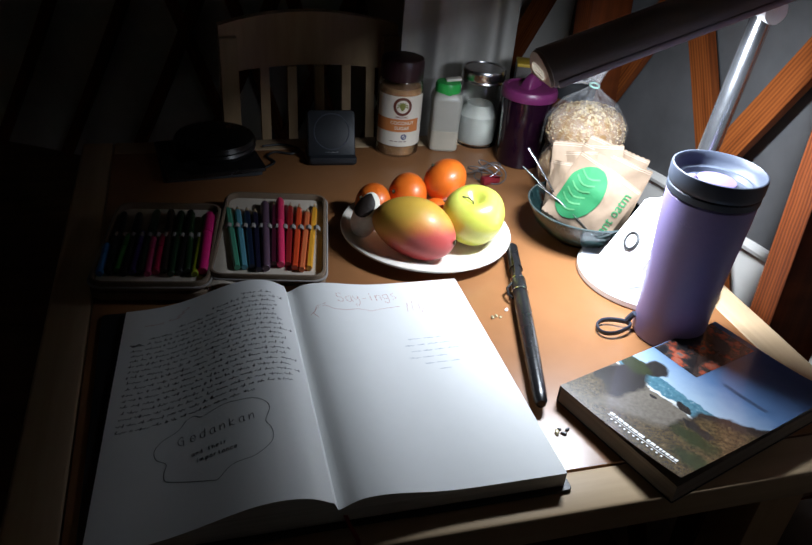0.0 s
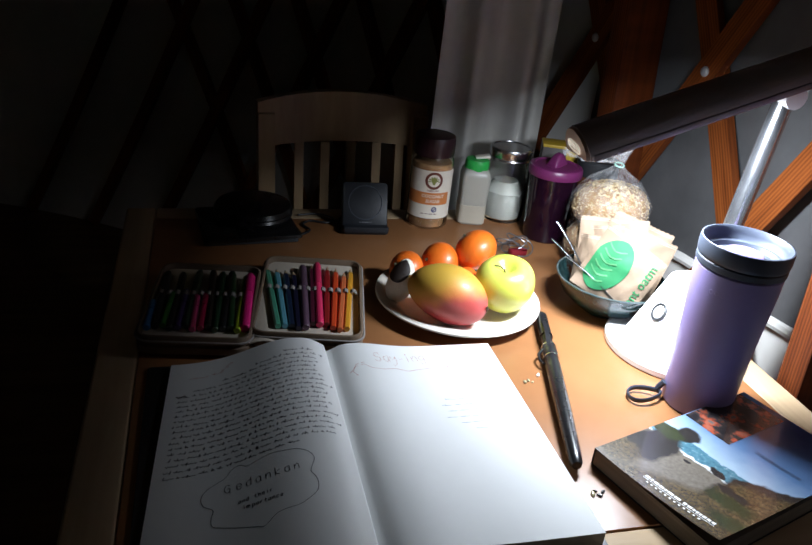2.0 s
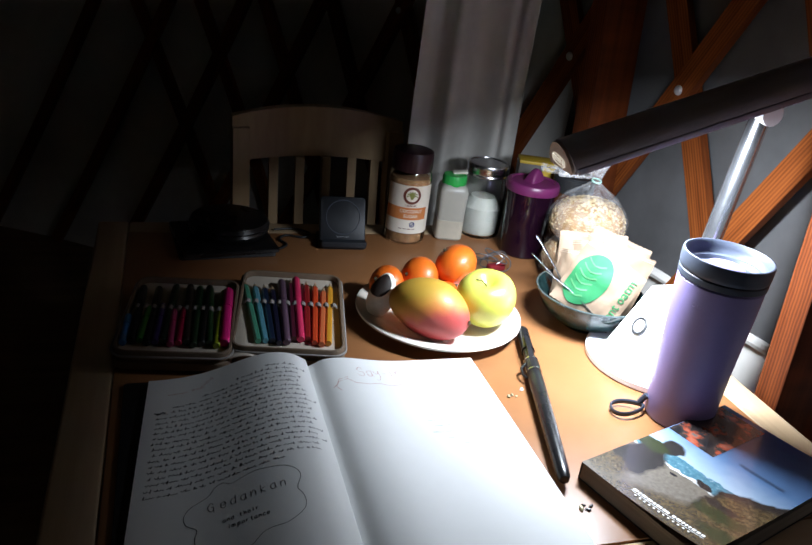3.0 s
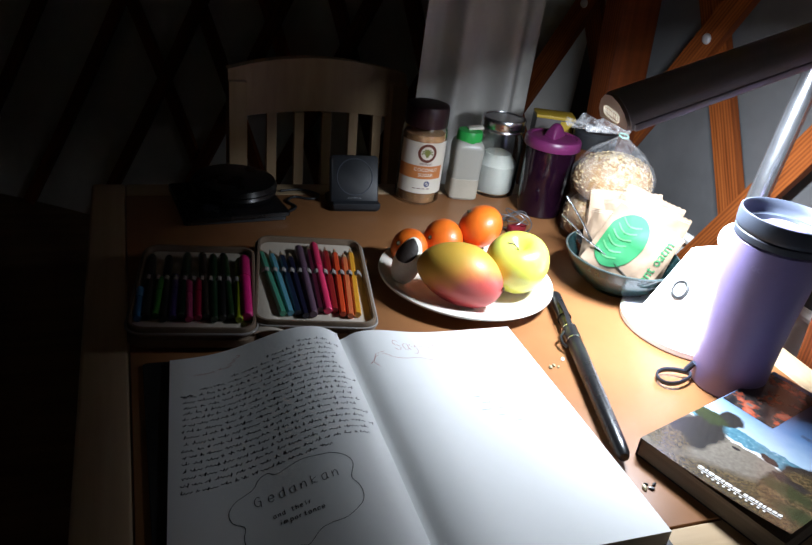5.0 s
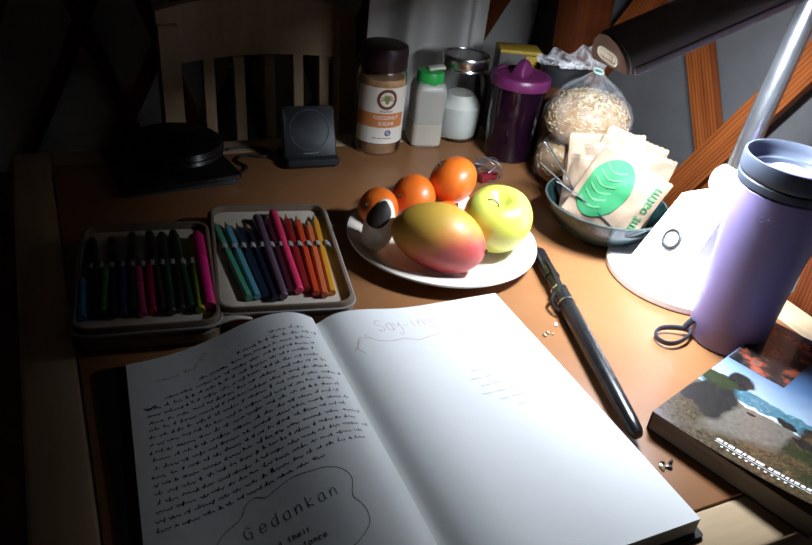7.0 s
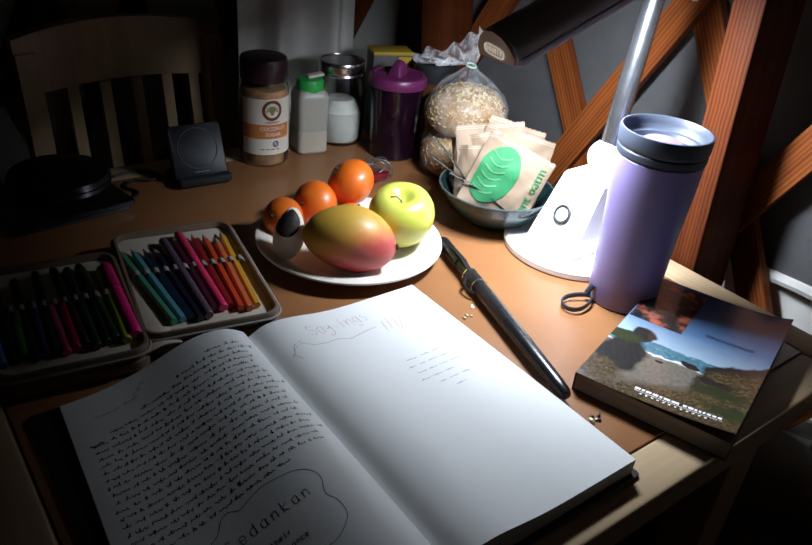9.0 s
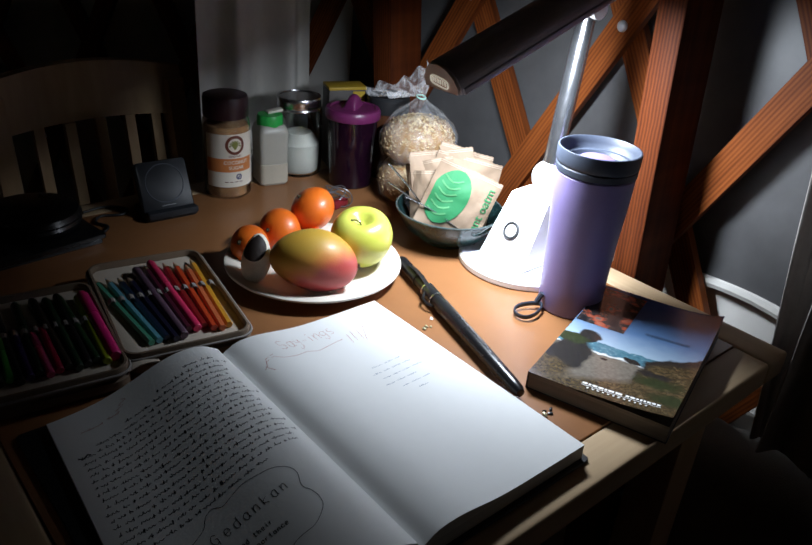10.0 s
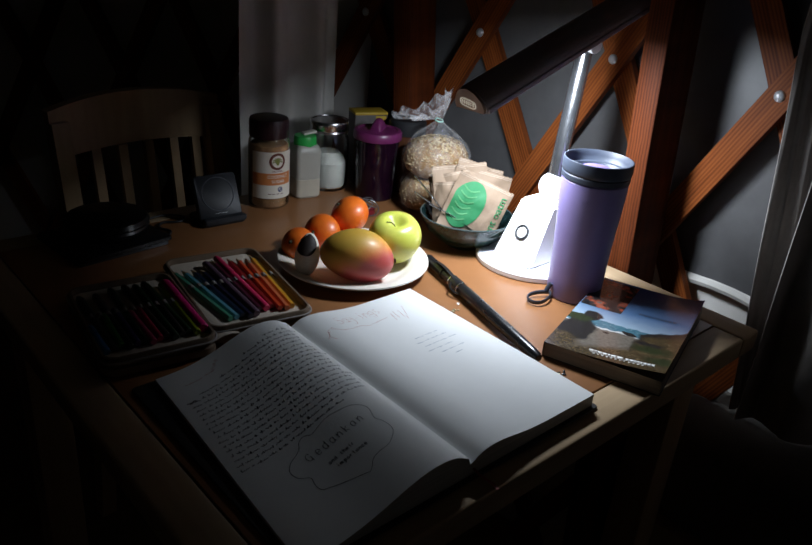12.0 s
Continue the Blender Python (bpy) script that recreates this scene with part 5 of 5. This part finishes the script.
flake_col = mat("oat_flake", (0.44, 0.33, 0.18), 0.8, var=0.25, scale=200, bump=0.3)
BUN = [(0, 0.0), (0.038, 0.0), (0.050, 0.009), (0.0545, 0.023), (0.053, 0.038), (0.044, 0.052), (0.026, 0.060), (0, 0.062)]
for bx, bz, k0 in ((-0.002, 0.002, 0.0), (0.003, 0.0630, 1.3)):
    bm = bmesh.new()
    swell = lambda a, z: 0.04 * math.sin(2 * a + k0) + 0.025 * math.sin(3 * a - k0 + z * 30)
    lathe(bm, BUN, 64, Matrix.Translation((bx, 0, bz)), wob=swell)
    bun = part("bread_roll", bm, M["crust"], bag, "golden-brown bread roll sprinkled with oats")
    bm = bmesh.new()
    for k in range(900):
        i = 2.2 + 4.7 * rnd.random() ** 0.8
        j, f = int(i), i % 1
        r, z = BUN[j][0] * (1 - f) + BUN[j + 1][0] * f, BUN[j][1] * (1 - f) + BUN[j + 1][1] * f
        a = rnd.random() * 6.283
        r *= 1 + swell(a, z)
        c0 = Vector((bx + r * math.cos(a), r * math.sin(a), bz + z + 0.0006))
        tip = math.atan2(r, 0.03) * 0.9
        q = Euler((0, tip + rnd.uniform(-0.5, 0.5), a)).to_matrix() @ Euler((0, 0, rnd.uniform(0, 6))).to_matrix()
        s = rnd.uniform(0.0014, 0.0027)
        vs = [bm.verts.new(c0 + q @ Vector((s * math.cos(t) * 1.35, s * math.sin(t), 0.0004 * (-1) ** n))) for n, t in enumerate((0, 1.05, 2.1, 3.14, 4.2, 5.24))]
        bm.faces.new(vs)
    tagged(part("oat_flakes", bm, flake_col, bun, "pale oat flakes", smooth=False), kind="stuff")
bm = bmesh.new()
fold = lambda a, z: lumpy(a, z) * (1 if z < 0.125 else 0.3) + (0.14 * math.sin(9 * a + z * 30) if z > 0.125 else 0.012 * math.sin(17 * a + z * 120))
lathe(bm, [(0.0, 0.0008), (0.042, 0.0008), (0.0545, 0.012), (0.0575, 0.030), (0.0545, 0.050), (0.0500, 0.059), (0.0545, 0.067), (0.0585, 0.086), (0.0565, 0.104), (0.048, 0.120), (0.034, 0.132), (0.018, 0.143), (0.0075, 0.152), (0.0060, 0.157)], 108, wob=fold)
part("film", bm, M["film"], bag, "clear crinkled plastic film").visible_shadow = False
bm = bmesh.new()


def frill(u, v):
    a = u * 6.283
    r = 0.006 + 0.042 * v ** 0.9 * (0.80 + 0.22 * math.sin(3 * a + 1) + 0.10 * math.sin(8 * a) + 0.22 * math.cos(a - 2.3))
    return Vector((r * math.cos(a) * 1.15 - 0.020 * v, r * math.sin(a), 0.157 + v * (0.006 + 0.046 * (0.5 + 0.5 * math.cos(a + 0.6)) ** 1.3) + 0.005 * math.sin(11 * a) * v))


grid(bm, 84, 10, frill)
part("gathered_top", bm, film_mat("film_top", 0.07, 0.34, 60), bag, "gathered clear plastic top").visible_shadow = False
bm = bmesh.new()
tube(bm, [(0.0066 * math.cos(t), 0.0066 * math.sin(t), 0.155 + 0.0015 * math.sin(t)) for t in [2 * math.pi * k / 20 for k in range(20)]], 0.0013, 6, loop=True)
part("tie", bm, mat("tie_green", (0.35, 0.62, 0.52), 0.5), bag, "pale green twist tie")

# ---- bowl with packets and spoons ----
M["glaze"] = mat("blue_glaze", (0.010, 0.026, 0.026), 0.10, var=0.8, scale=120, bump=0.05)
M["glaze_rim"] = mat("glaze_rim", (0.045, 0.065, 0.065), 0.12, var=0.3, coat=0.6)
M["kraft"] = mat("kraft_paper", (0.24, 0.170, 0.114), 0.75, var=0.10, scale=30, bump=0.35, bscale=120)
M["leaf_green"] = mat("leaf_print", (0.020, 0.165, 0.060), 0.6, var=0.08, bump=0.1)
bowl = thing("bowl", "dark teal glazed ceramic bowl holding oatmeal packets", "bowl", pose(0.633, 0.563, Z) @ Matrix.Diagonal((1.05, 1.05, 1, 1)))
bm = bmesh.new()
lathe(bm, [(0, 0.0), (0.029, 0.0), (0.031, 0.002), (0.031, 0.005), (0.044, 0.011), (0.058, 0.024), (0.0665, 0.040), (0.0695, 0.0475), (0.0690, 0.0490), (0.0675, 0.0488), (0.0640, 0.040), (0.055, 0.026), (0.042, 0.014), (0.028, 0.010), (0, 0.009)], 72)
part("bowl_wall", bm, M["glaze"], bowl)
bm = bmesh.new()
tube(bm, [(0.0685 * math.cos(t), 0.0685 * math.sin(t), 0.0486) for t in [2 * math.pi * k / 60 for k in range(60)]], 0.0013, 6, loop=True)
part("rim", bm, M["glaze_rim"], bowl, "paler glazed rim")


def frame_of(r, n, o):
    r = Vector(r).normalized()
    n = Vector(n)
    n = (n - r * n.dot(r)).normalized()
    u = n.cross(r)
    o = Vector(o)
    return Matrix(((r.x, u.x, n.x, o.x), (r.y, u.y, n.y, o.y), (r.z, u.z, n.z, o.z), (0, 0, 0, 1)))


def packet(m, w, h, label, seed, printed=False):
    ob = thing("oatmeal_packet", label, "packet", m, "packets standing in the bowl")

    def f(u, v, side=1):
        x, y = (u - 0.5) * w, (v - 0.5) * h
        puff = 0.0045 * (math.sin(u * math.pi) * math.sin(v * math.pi)) ** 0.6 * side
        wave = 0.0045 * math.sin(u * 7 + seed) * (abs(2 * v - 1) ** 3) + 0.0032 * noise.noise(Vector((u * 4 + seed, v * 4, 0))) + 0.0016 * abs(noise.noise(Vector((u * 9 + seed, v * 8, 4))))
        zig = 0.0005 * (1 if int(u * 28) % 2 else -1) if v in (0, 1) else 0
        return Vector((x, y + zig, puff + wave))
    bm = bmesh.new()
    for sd in (1, -1):
        vs = [[bm.verts.new(f(i / 28, j / 20, sd)) for j in range(21)] for i in range(29)]
        for i in range(28):
            for j in range(20):
                bm.faces.new((vs[i][j], vs[i + 1][j], vs[i + 1][j + 1], vs[i][j + 1]))
    bmesh.ops.remove_doubles(bm, verts=bm.verts, dist=1e-6)
    part("paper_sleeve", bm, M["kraft"], ob, "brown kraft paper")
    bm = bmesh.new()
    for v0 in (0.945, 0.97):
        grid(bm, 28, 1, lambda u, v: f(0.01 + 0.98 * u, v0 + 0.008 * v) + Vector((0, 0, 0.0004)))
    part("crimp", bm, mat("crimp", (0.42, 0.33, 0.25), 0.8), ob, "pressed seal lines")
    if printed:
        def place(x, y):
            return f(min(1, max(0, x / w + 0.5)), min(1, max(0, y / h + 0.5))) + Vector((0, 0, 0.0012))
        bm = bmesh.new()

        # an oval cut off along the packet's edge
        pts = []
        for k in range(48):
            t = 2 * math.pi * k / 48
            x, y = 0.026 * math.cos(t), 0.038 * math.sin(t)
            pts.append((max(-0.038, -0.015 + x + 0.10 * y), 0.001 + y))
        cx, cy = sum(p[0] for p in pts) / len(pts), sum(p[1] for p in pts) / len(pts)
        rings = []
        for q in (0.25, 0.5, 0.75, 1.0):
            rings.append([bm.verts.new(place(cx + (x - cx) * q, cy + (y - cy) * q)) for x, y in pts])
        mid = bm.verts.new(place(cx, cy))
        n = len(pts)
        for i in range(n):
            bm.faces.new((mid, rings[0][i], rings[0][(i + 1) % n]))
            for a, b in zip(rings, rings[1:]):
                bm.faces.new((a[i], b[i], b[(i + 1) % n], a[(i + 1) % n]))
        lf = part("printed_leaf", bm, M["leaf_green"], ob, "green printed leaf shape")
        bm = bmesh.new()
        for k in range(6):
            bx, by = -0.019 + 0.10 * (k - 3) * 0.009, -0.026 + k * 0.0095
            for sgn in (-1, 1):
                strokes(bm, [[(bx, by), (bx + 0.006 * sgn, by + 0.0018), (bx + 0.013 * sgn, by + 0.0062)]], 0.0022, lambda x, y: place(x, y) + Vector((0, 0, 0.0006)))
        part("printed_ears", bm, mat("print_pale", (0.07, 0.25, 0.10), 0.7, bump=0), lf)
        part("lettering", letters("ant oatm", 0.0165, lambda x, y: place(0.033 - y, x + 0.004), 0.0001), M["leaf_green"], ob, "green lettering", smooth=False)
        bm = bmesh.new()
        for k in range(12):
            strokes(bm, [[(0.045, -0.044 + k * 0.007), (0.045, -0.0395 + k * 0.007)]], 0.0016, place)
        part("print_bars", bm, M["cup_dark"], ob)
    return ob


packet(frame_of((0.63, -0.70, -0.33), (-0.69, -0.66, 0.24), (0.629, 0.546, 0.803)), 0.088, 0.090, "brown paper oatmeal packet printed with a green leaf", 1.0, True)
packet(frame_of((0.78, -0.58, -0.22), (-0.60, -0.74, 0.28), (0.654, 0.566, 0.806)), 0.092, 0.094, "plain brown paper oatmeal packet standing behind another", 2.2)
packet(frame_of((0.86, -0.48, 0.10), (-0.50, -0.80, 0.30), (0.636, 0.582, 0.812)), 0.088, 0.096, "plain brown paper oatmeal packet leaning back", 3.1)
packet(frame_of((0.62, -0.72, 0.32), (-0.74, -0.60, 0.28), (0.622, 0.586, 0.808)), 0.066, 0.080, "crumpled brown paper oatmeal packet at the bowl's side", 4.4)
packet(frame_of((0.50, -0.84, 0.20), (-0.84, -0.46, 0.25), (0.608, 0.580, 0.798)), 0.054, 0.078, "narrow brown paper oatmeal packet seen edge-on in the bowl", 5.3)
packet(frame_of((0.90, -0.30, -0.32), (-0.38, -0.84, 0.36), (0.664, 0.580, 0.812)), 0.086, 0.092, "creased brown paper oatmeal packet at the back of the bowl", 6.2)


M["spoon_steel"] = mat("spoon_steel", (0.26, 0.27, 0.29), 0.22, 1.0, var=0.1, bump=0.05)


def spoon(a, b, label, r=0.0019):
    ob = thing("spoon", label, "spoon", Matrix.Translation(b), "cutlery in the bowl")
    d = Vector(a) - Vector(b)
    bm = bmesh.new()
    tube(bm, [d * (k / 12) + Vector((0, 0, 0.004 * math.sin(k / 12 * 3.14))) for k in range(13)], lambda t: r * (0.9 + 0.55 * t * t), 10, flat=0.55)
    part("handle", bm, M["spoon_steel"], ob, "polished steel handle")
    return ob


spoon((0.570, 0.622, 0.842), (0.612, 0.566, 0.766), "steel spoon handle leaning in the bowl", 0.0017)
spoon((0.561, 0.610, 0.822), (0.618, 0.556, 0.764), "thin steel spoon handle resting on the bowl rim", 0.0013)
spoon((0.575, 0.590, 0.806), (0.626, 0.535, 0.768), "thin steel teaspoon handle in the bowl", 0.0011)

# ---- black rod with clip ----
rod = thing("telescopic_rod", "slim glossy black rod with metal clip and collar", "rod", frame_of((-0.081, -0.274, 0), (0, 0, 1), (0.526, 0.533, Z)))
bm = bmesh.new()
lathe(bm, [(0, 0), (0.0062, 0), (0.0072, 0.003), (0.0074, 0.050), (0.0064, 0.054), (0.0064, 0.074), (0.0086, 0.080), (0.0088, 0.100), (0.0076, 0.104), (0.0086, 0.115), (0.0082, 0.200), (0.0070, 0.270), (0.0062, 0.280), (0.0045, 0.2845), (0, 0.2855)], 28, Matrix.Translation((0, 0, 0.0100)) @ Matrix.Rotation(radians(90), 4, "Y"))
part("barrel", bm, M["black_plastic"], rod)
for x, r in ((0.052, 0.0076), (0.078, 0.0084), (0.102, 0.0088)):
    bm = bmesh.new()
    lathe(bm, [(r - 0.001, -0.0012), (r + 0.0005, -0.0012), (r + 0.0005, 0.0012), (r - 0.001, 0.0012)], 28, Matrix.Translation((x, 0, 0.0100)) @ Matrix.Rotation(radians(90), 4, "Y"), closed=True)
    part("collar", bm, M["steel"] if x > 0.07 else M["black_plastic"], rod, "narrow metal collar")
bm = bmesh.new()
grid(bm, 16, 3, lambda u, v: Vector((0.030 + 0.072 * u, -0.0025 + 0.005 * v - 0.002, 0.0182 + 0.0022 * math.sin(u * 5))), Vector((0, 0, 0.0012)))
part("clip", bm, M["black_plastic"], rod, "black pocket clip")
bm = bmesh.new()
tube(bm, [(0.085, -0.008, 0.012), (0.094, -0.014, 0.010), (0.104, -0.013, 0.008), (0.110, -0.009, 0.008)], 0.0016, 8)
part("side_lever", bm, M["black_plastic"], rod)

# ---- small things on the table ----


def scrap(x, y, size, label, material, name="crumb", cat="crumb", seed=0):
    r2 = random.Random(seed)
    bm = bmesh.new()
    bmesh.ops.create_icosphere(bm, subdivisions=2, radius=size)
    for v in bm.verts:
        v.co = Vector((v.co.x * 1.3, v.co.y * 0.8, v.co.z * 0.45)) * (1 + 0.5 * noise.noise(v.co * (2.2 / size) * 0.5 + Vector((seed, 0, 0))))
    low = min(v.co.z for v in bm.verts)
    ob = part(name, bm, material, m=Matrix.Translation((x, y, Z - low)) @ Matrix.Rotation(r2.random() * 6, 4, "Z"))
    tagged(ob, label, cat, "crumbs on the table")


scrap(0.4755, 0.419, 0.0022, "tiny white crumb on the brown tabletop", M["paper"], seed=1)
foil = mat("foil", (0.45, 0.40, 0.25), 0.35, 0.6, var=0.4, scale=200, bump=0.5)
for k, (dx, dy) in enumerate(((0, 0), (0.005, 0.002), (0.009, -0.001))):
    scrap(0.455 + dx, 0.408 + dy, 0.0023 - 0.0003 * k, "small crumpled foil scrap beside the sketchbook", foil, "foil_scrap", "scrap", 3 + k)
for k, (dx, dy) in enumerate(((0, 0), (0.006, -0.002), (0.011, 0.002), (0.004, 0.004))):
    scrap(0.450 + dx, 0.232 + dy, 0.0026 - 0.0003 * k, "small dark crumpled scrap between the books", M["black_plastic"] if k else foil, "dark_scrap", "scrap", 8 + k)

# charging stand
stand = thing("charging_stand", "dark grey wireless charging stand with round pad", "charger", pose(0.355, 0.835, Z, 0, 0, -3))
bm = bmesh.new()
slab(bm, rounded(0.072, 0.055, 0.006), 0.0, 0.009, bevel=0.002)
part("foot", bm, M["matt_black"], stand)
tm = Matrix.Translation((0, -0.012, 0.006)) @ Matrix.Rotation(radians(66), 4, "X") @ Matrix.Translation((0, 0.034, 0))
M["slate"] = mat("slate_plastic", (0.018, 0.021, 0.026), 0.45, var=0.08, bump=0.08)
bm = bmesh.new()
slab(bm, rounded(0.070, 0.070, 0.006), -0.006, 0.006, tm, 0.0015)
part("back_plate", bm, M["slate"], stand, "slate-grey slanted plate")
bm = bmesh.new()
tube(bm, [tm @ Vector((0.026 * math.cos(t), 0.004 + 0.026 * math.sin(t), 0.0062)) for t in [2 * math.pi * k / 48 for k in range(48)]], 0.0008, 6, loop=True)
part("pad_ring", bm, M["mug_lid"], stand, "raised round pad ring")
bm = bmesh.new()
slab(bm, rounded(0.070, 0.012, 0.003), 0.0055, 0.014, Matrix.Translation((0, -0.026, 0)), 0.0015)
part("ledge", bm, M["slate"], stand)
bm = bmesh.new()
for k in range(5):
    box(bm, 0.0030, 0.0004, 0.0014, tm @ Matrix.Translation((-0.008 + k * 0.004, -0.026, 0.0058)))
part("mark_bars", bm, M["zinc"], stand)

# round player on flat plastic sleeves
sleeve = thing("plastic_sleeve", "clear-edged flat dark plastic cases stacked on the table", "cases", pose(0.176, 0.838, Z, 0, 0, 6))
for k in range(2):
    bm = bmesh.new()
    slab(bm, rounded(0.135, 0.125, 0.004), 0.0002 + k * 0.0062, 0.006 + k * 0.0062, Matrix.Translation((0.002 * k, -0.004 * k, 0)) @ Matrix.Rotation(radians(3 * k), 4, "Z"), 0.0008)
    part("flat_case", bm, M["black_plastic"] if k else mat("case_edge", (0.05, 0.055, 0.06), 0.15, var=0.2, bump=0.1), sleeve)
player = thing("disc_player", "round black portable disc player on plastic cases", "player", pose(0.188, 0.850, Z + 0.0122, 0, 0, 20))
bm = bmesh.new()
lathe(bm, [(0, 0), (0.050, 0), (0.056, 0.003), (0.058, 0.009), (0.056, 0.013), (0, 0.013)], 56)
part("case_bottom", bm, M["black_plastic"], player)
bm = bmesh.new()
lathe(bm, [(0, 0.0134), (0.057, 0.0134), (0.0585, 0.016), (0.055, 0.022), (0.040, 0.0255), (0, 0.0265)], 56)
part("case_top", bm, M["black_plastic"], player, "domed glossy black lid")
bm = bmesh.new()
cab = [(0.235, 0.800, Z + 0.003), (0.255, 0.805, Z + 0.0025), (0.270, 0.822, Z + 0.0025), (0.262, 0.842, Z + 0.0025), (0.275, 0.858, Z + 0.0025), (0.300, 0.850, Z + 0.0025), (0.312, 0.866, Z + 0.0025), (0.290, 0.885, Z + 0.0025), (0.255, 0.880, Z + 0.0025)]
pts = []
for k in range(len(cab) - 1):
    p0, p1, p2, p3 = [Vector(cab[min(max(k + o, 0), len(cab) - 1)]) for o in (-1, 0, 1, 2)]
    for s in range(6):
        t = s / 6
        pts.append(0.5 * ((2 * p1) + (p2 - p0) * t + (2 * p0 - 5 * p1 + 4 * p2 - p3) * t * t + (3 * p1 - p0 - 3 * p2 + p3) * t ** 3))
tube(bm, pts, 0.0018, 8)
tagged(part("cable", bm, M["matt_black"]), "thin black cable lying loose on the table", "cable")

# bundle of keys behind the fruit
keys = thing("key_ring", "small bunch of metal keys on a wire ring", "keys", pose(0.566, 0.735, Z))
wire = mat("dark_wire", (0.16, 0.16, 0.17), 0.3, 0.6)
for k in range(5):
    bm = bmesh.new()
    a = 2 * math.pi * k / 5
    tube(bm, [(0.019 * math.cos(t) + 0.013 * math.cos(a), 0.013 * math.sin(t) + 0.005 * math.sin(a), 0.012 + 0.010 * math.sin(t + a) + 0.003 * k) for t in [2 * math.pi * i / 28 for i in range(28)]], 0.0009, 6, loop=True)
    part("wire_loop", bm, wire, keys, "bent steel wire loop" if k == 0 else "")
bm = bmesh.new()
box(bm, 0.030, 0.012, 0.012, Matrix.Translation((0.006, -0.006, 0.0003)) @ Matrix.Rotation(radians(15), 4, "Z"), 0.003)
part("tag", bm, mat("tag_dark", (0.16, 0.012, 0.018), 0.35), keys, "dark red plastic tag")

# yellow box and dark cup at the back corner
carton = thing("tea_box", "small yellow cardboard box with dark sides", "box", pose(0.690, 0.884, Z, 0, 0, -20))
bm = bmesh.new()
box(bm, 0.062, 0.040, 0.1275, bevel=0.001)
part("carton_body", bm, mat("carton_dark", (0.06, 0.05, 0.045), 0.5, var=0.3, scale=60), carton)
bm = bmesh.new()
box(bm, 0.0625, 0.0405, 0.005, Matrix.Translation((0, 0, 0.1265)), 0.001)
part("carton_top", bm, mat("carton_yellow", (0.50, 0.33, 0.03), 0.5, var=0.08), carton, "yellow printed top")
bm = bmesh.new()
box(bm, 0.020, 0.0008, 0.030, Matrix.Translation((0.018, -0.0206, 0.095)))
part("carton_panel", bm, bpy.data.materials["carton_yellow"], carton)
tin = thing("dark_tin", "round black lidded tin behind the bag of bread rolls", "tin", pose(0.722, 0.810, Z))
bm = bmesh.new()
lathe(bm, [(0, 0), (0.031, 0), (0.032, 0.002), (0.032, 0.104), (0, 0.104)], 40)
part("tin_body", bm, mat("tin_brown", (0.08, 0.03, 0.015), 0.25, var=0.2), tin)
bm = bmesh.new()
lathe(bm, [(0, 0.1042), (0.033, 0.1042), (0.0335, 0.106), (0.0335, 0.126), (0.030, 0.130), (0, 0.131)], 40)
part("tin_lid", bm, M["matt_black"], tin, "black lid")
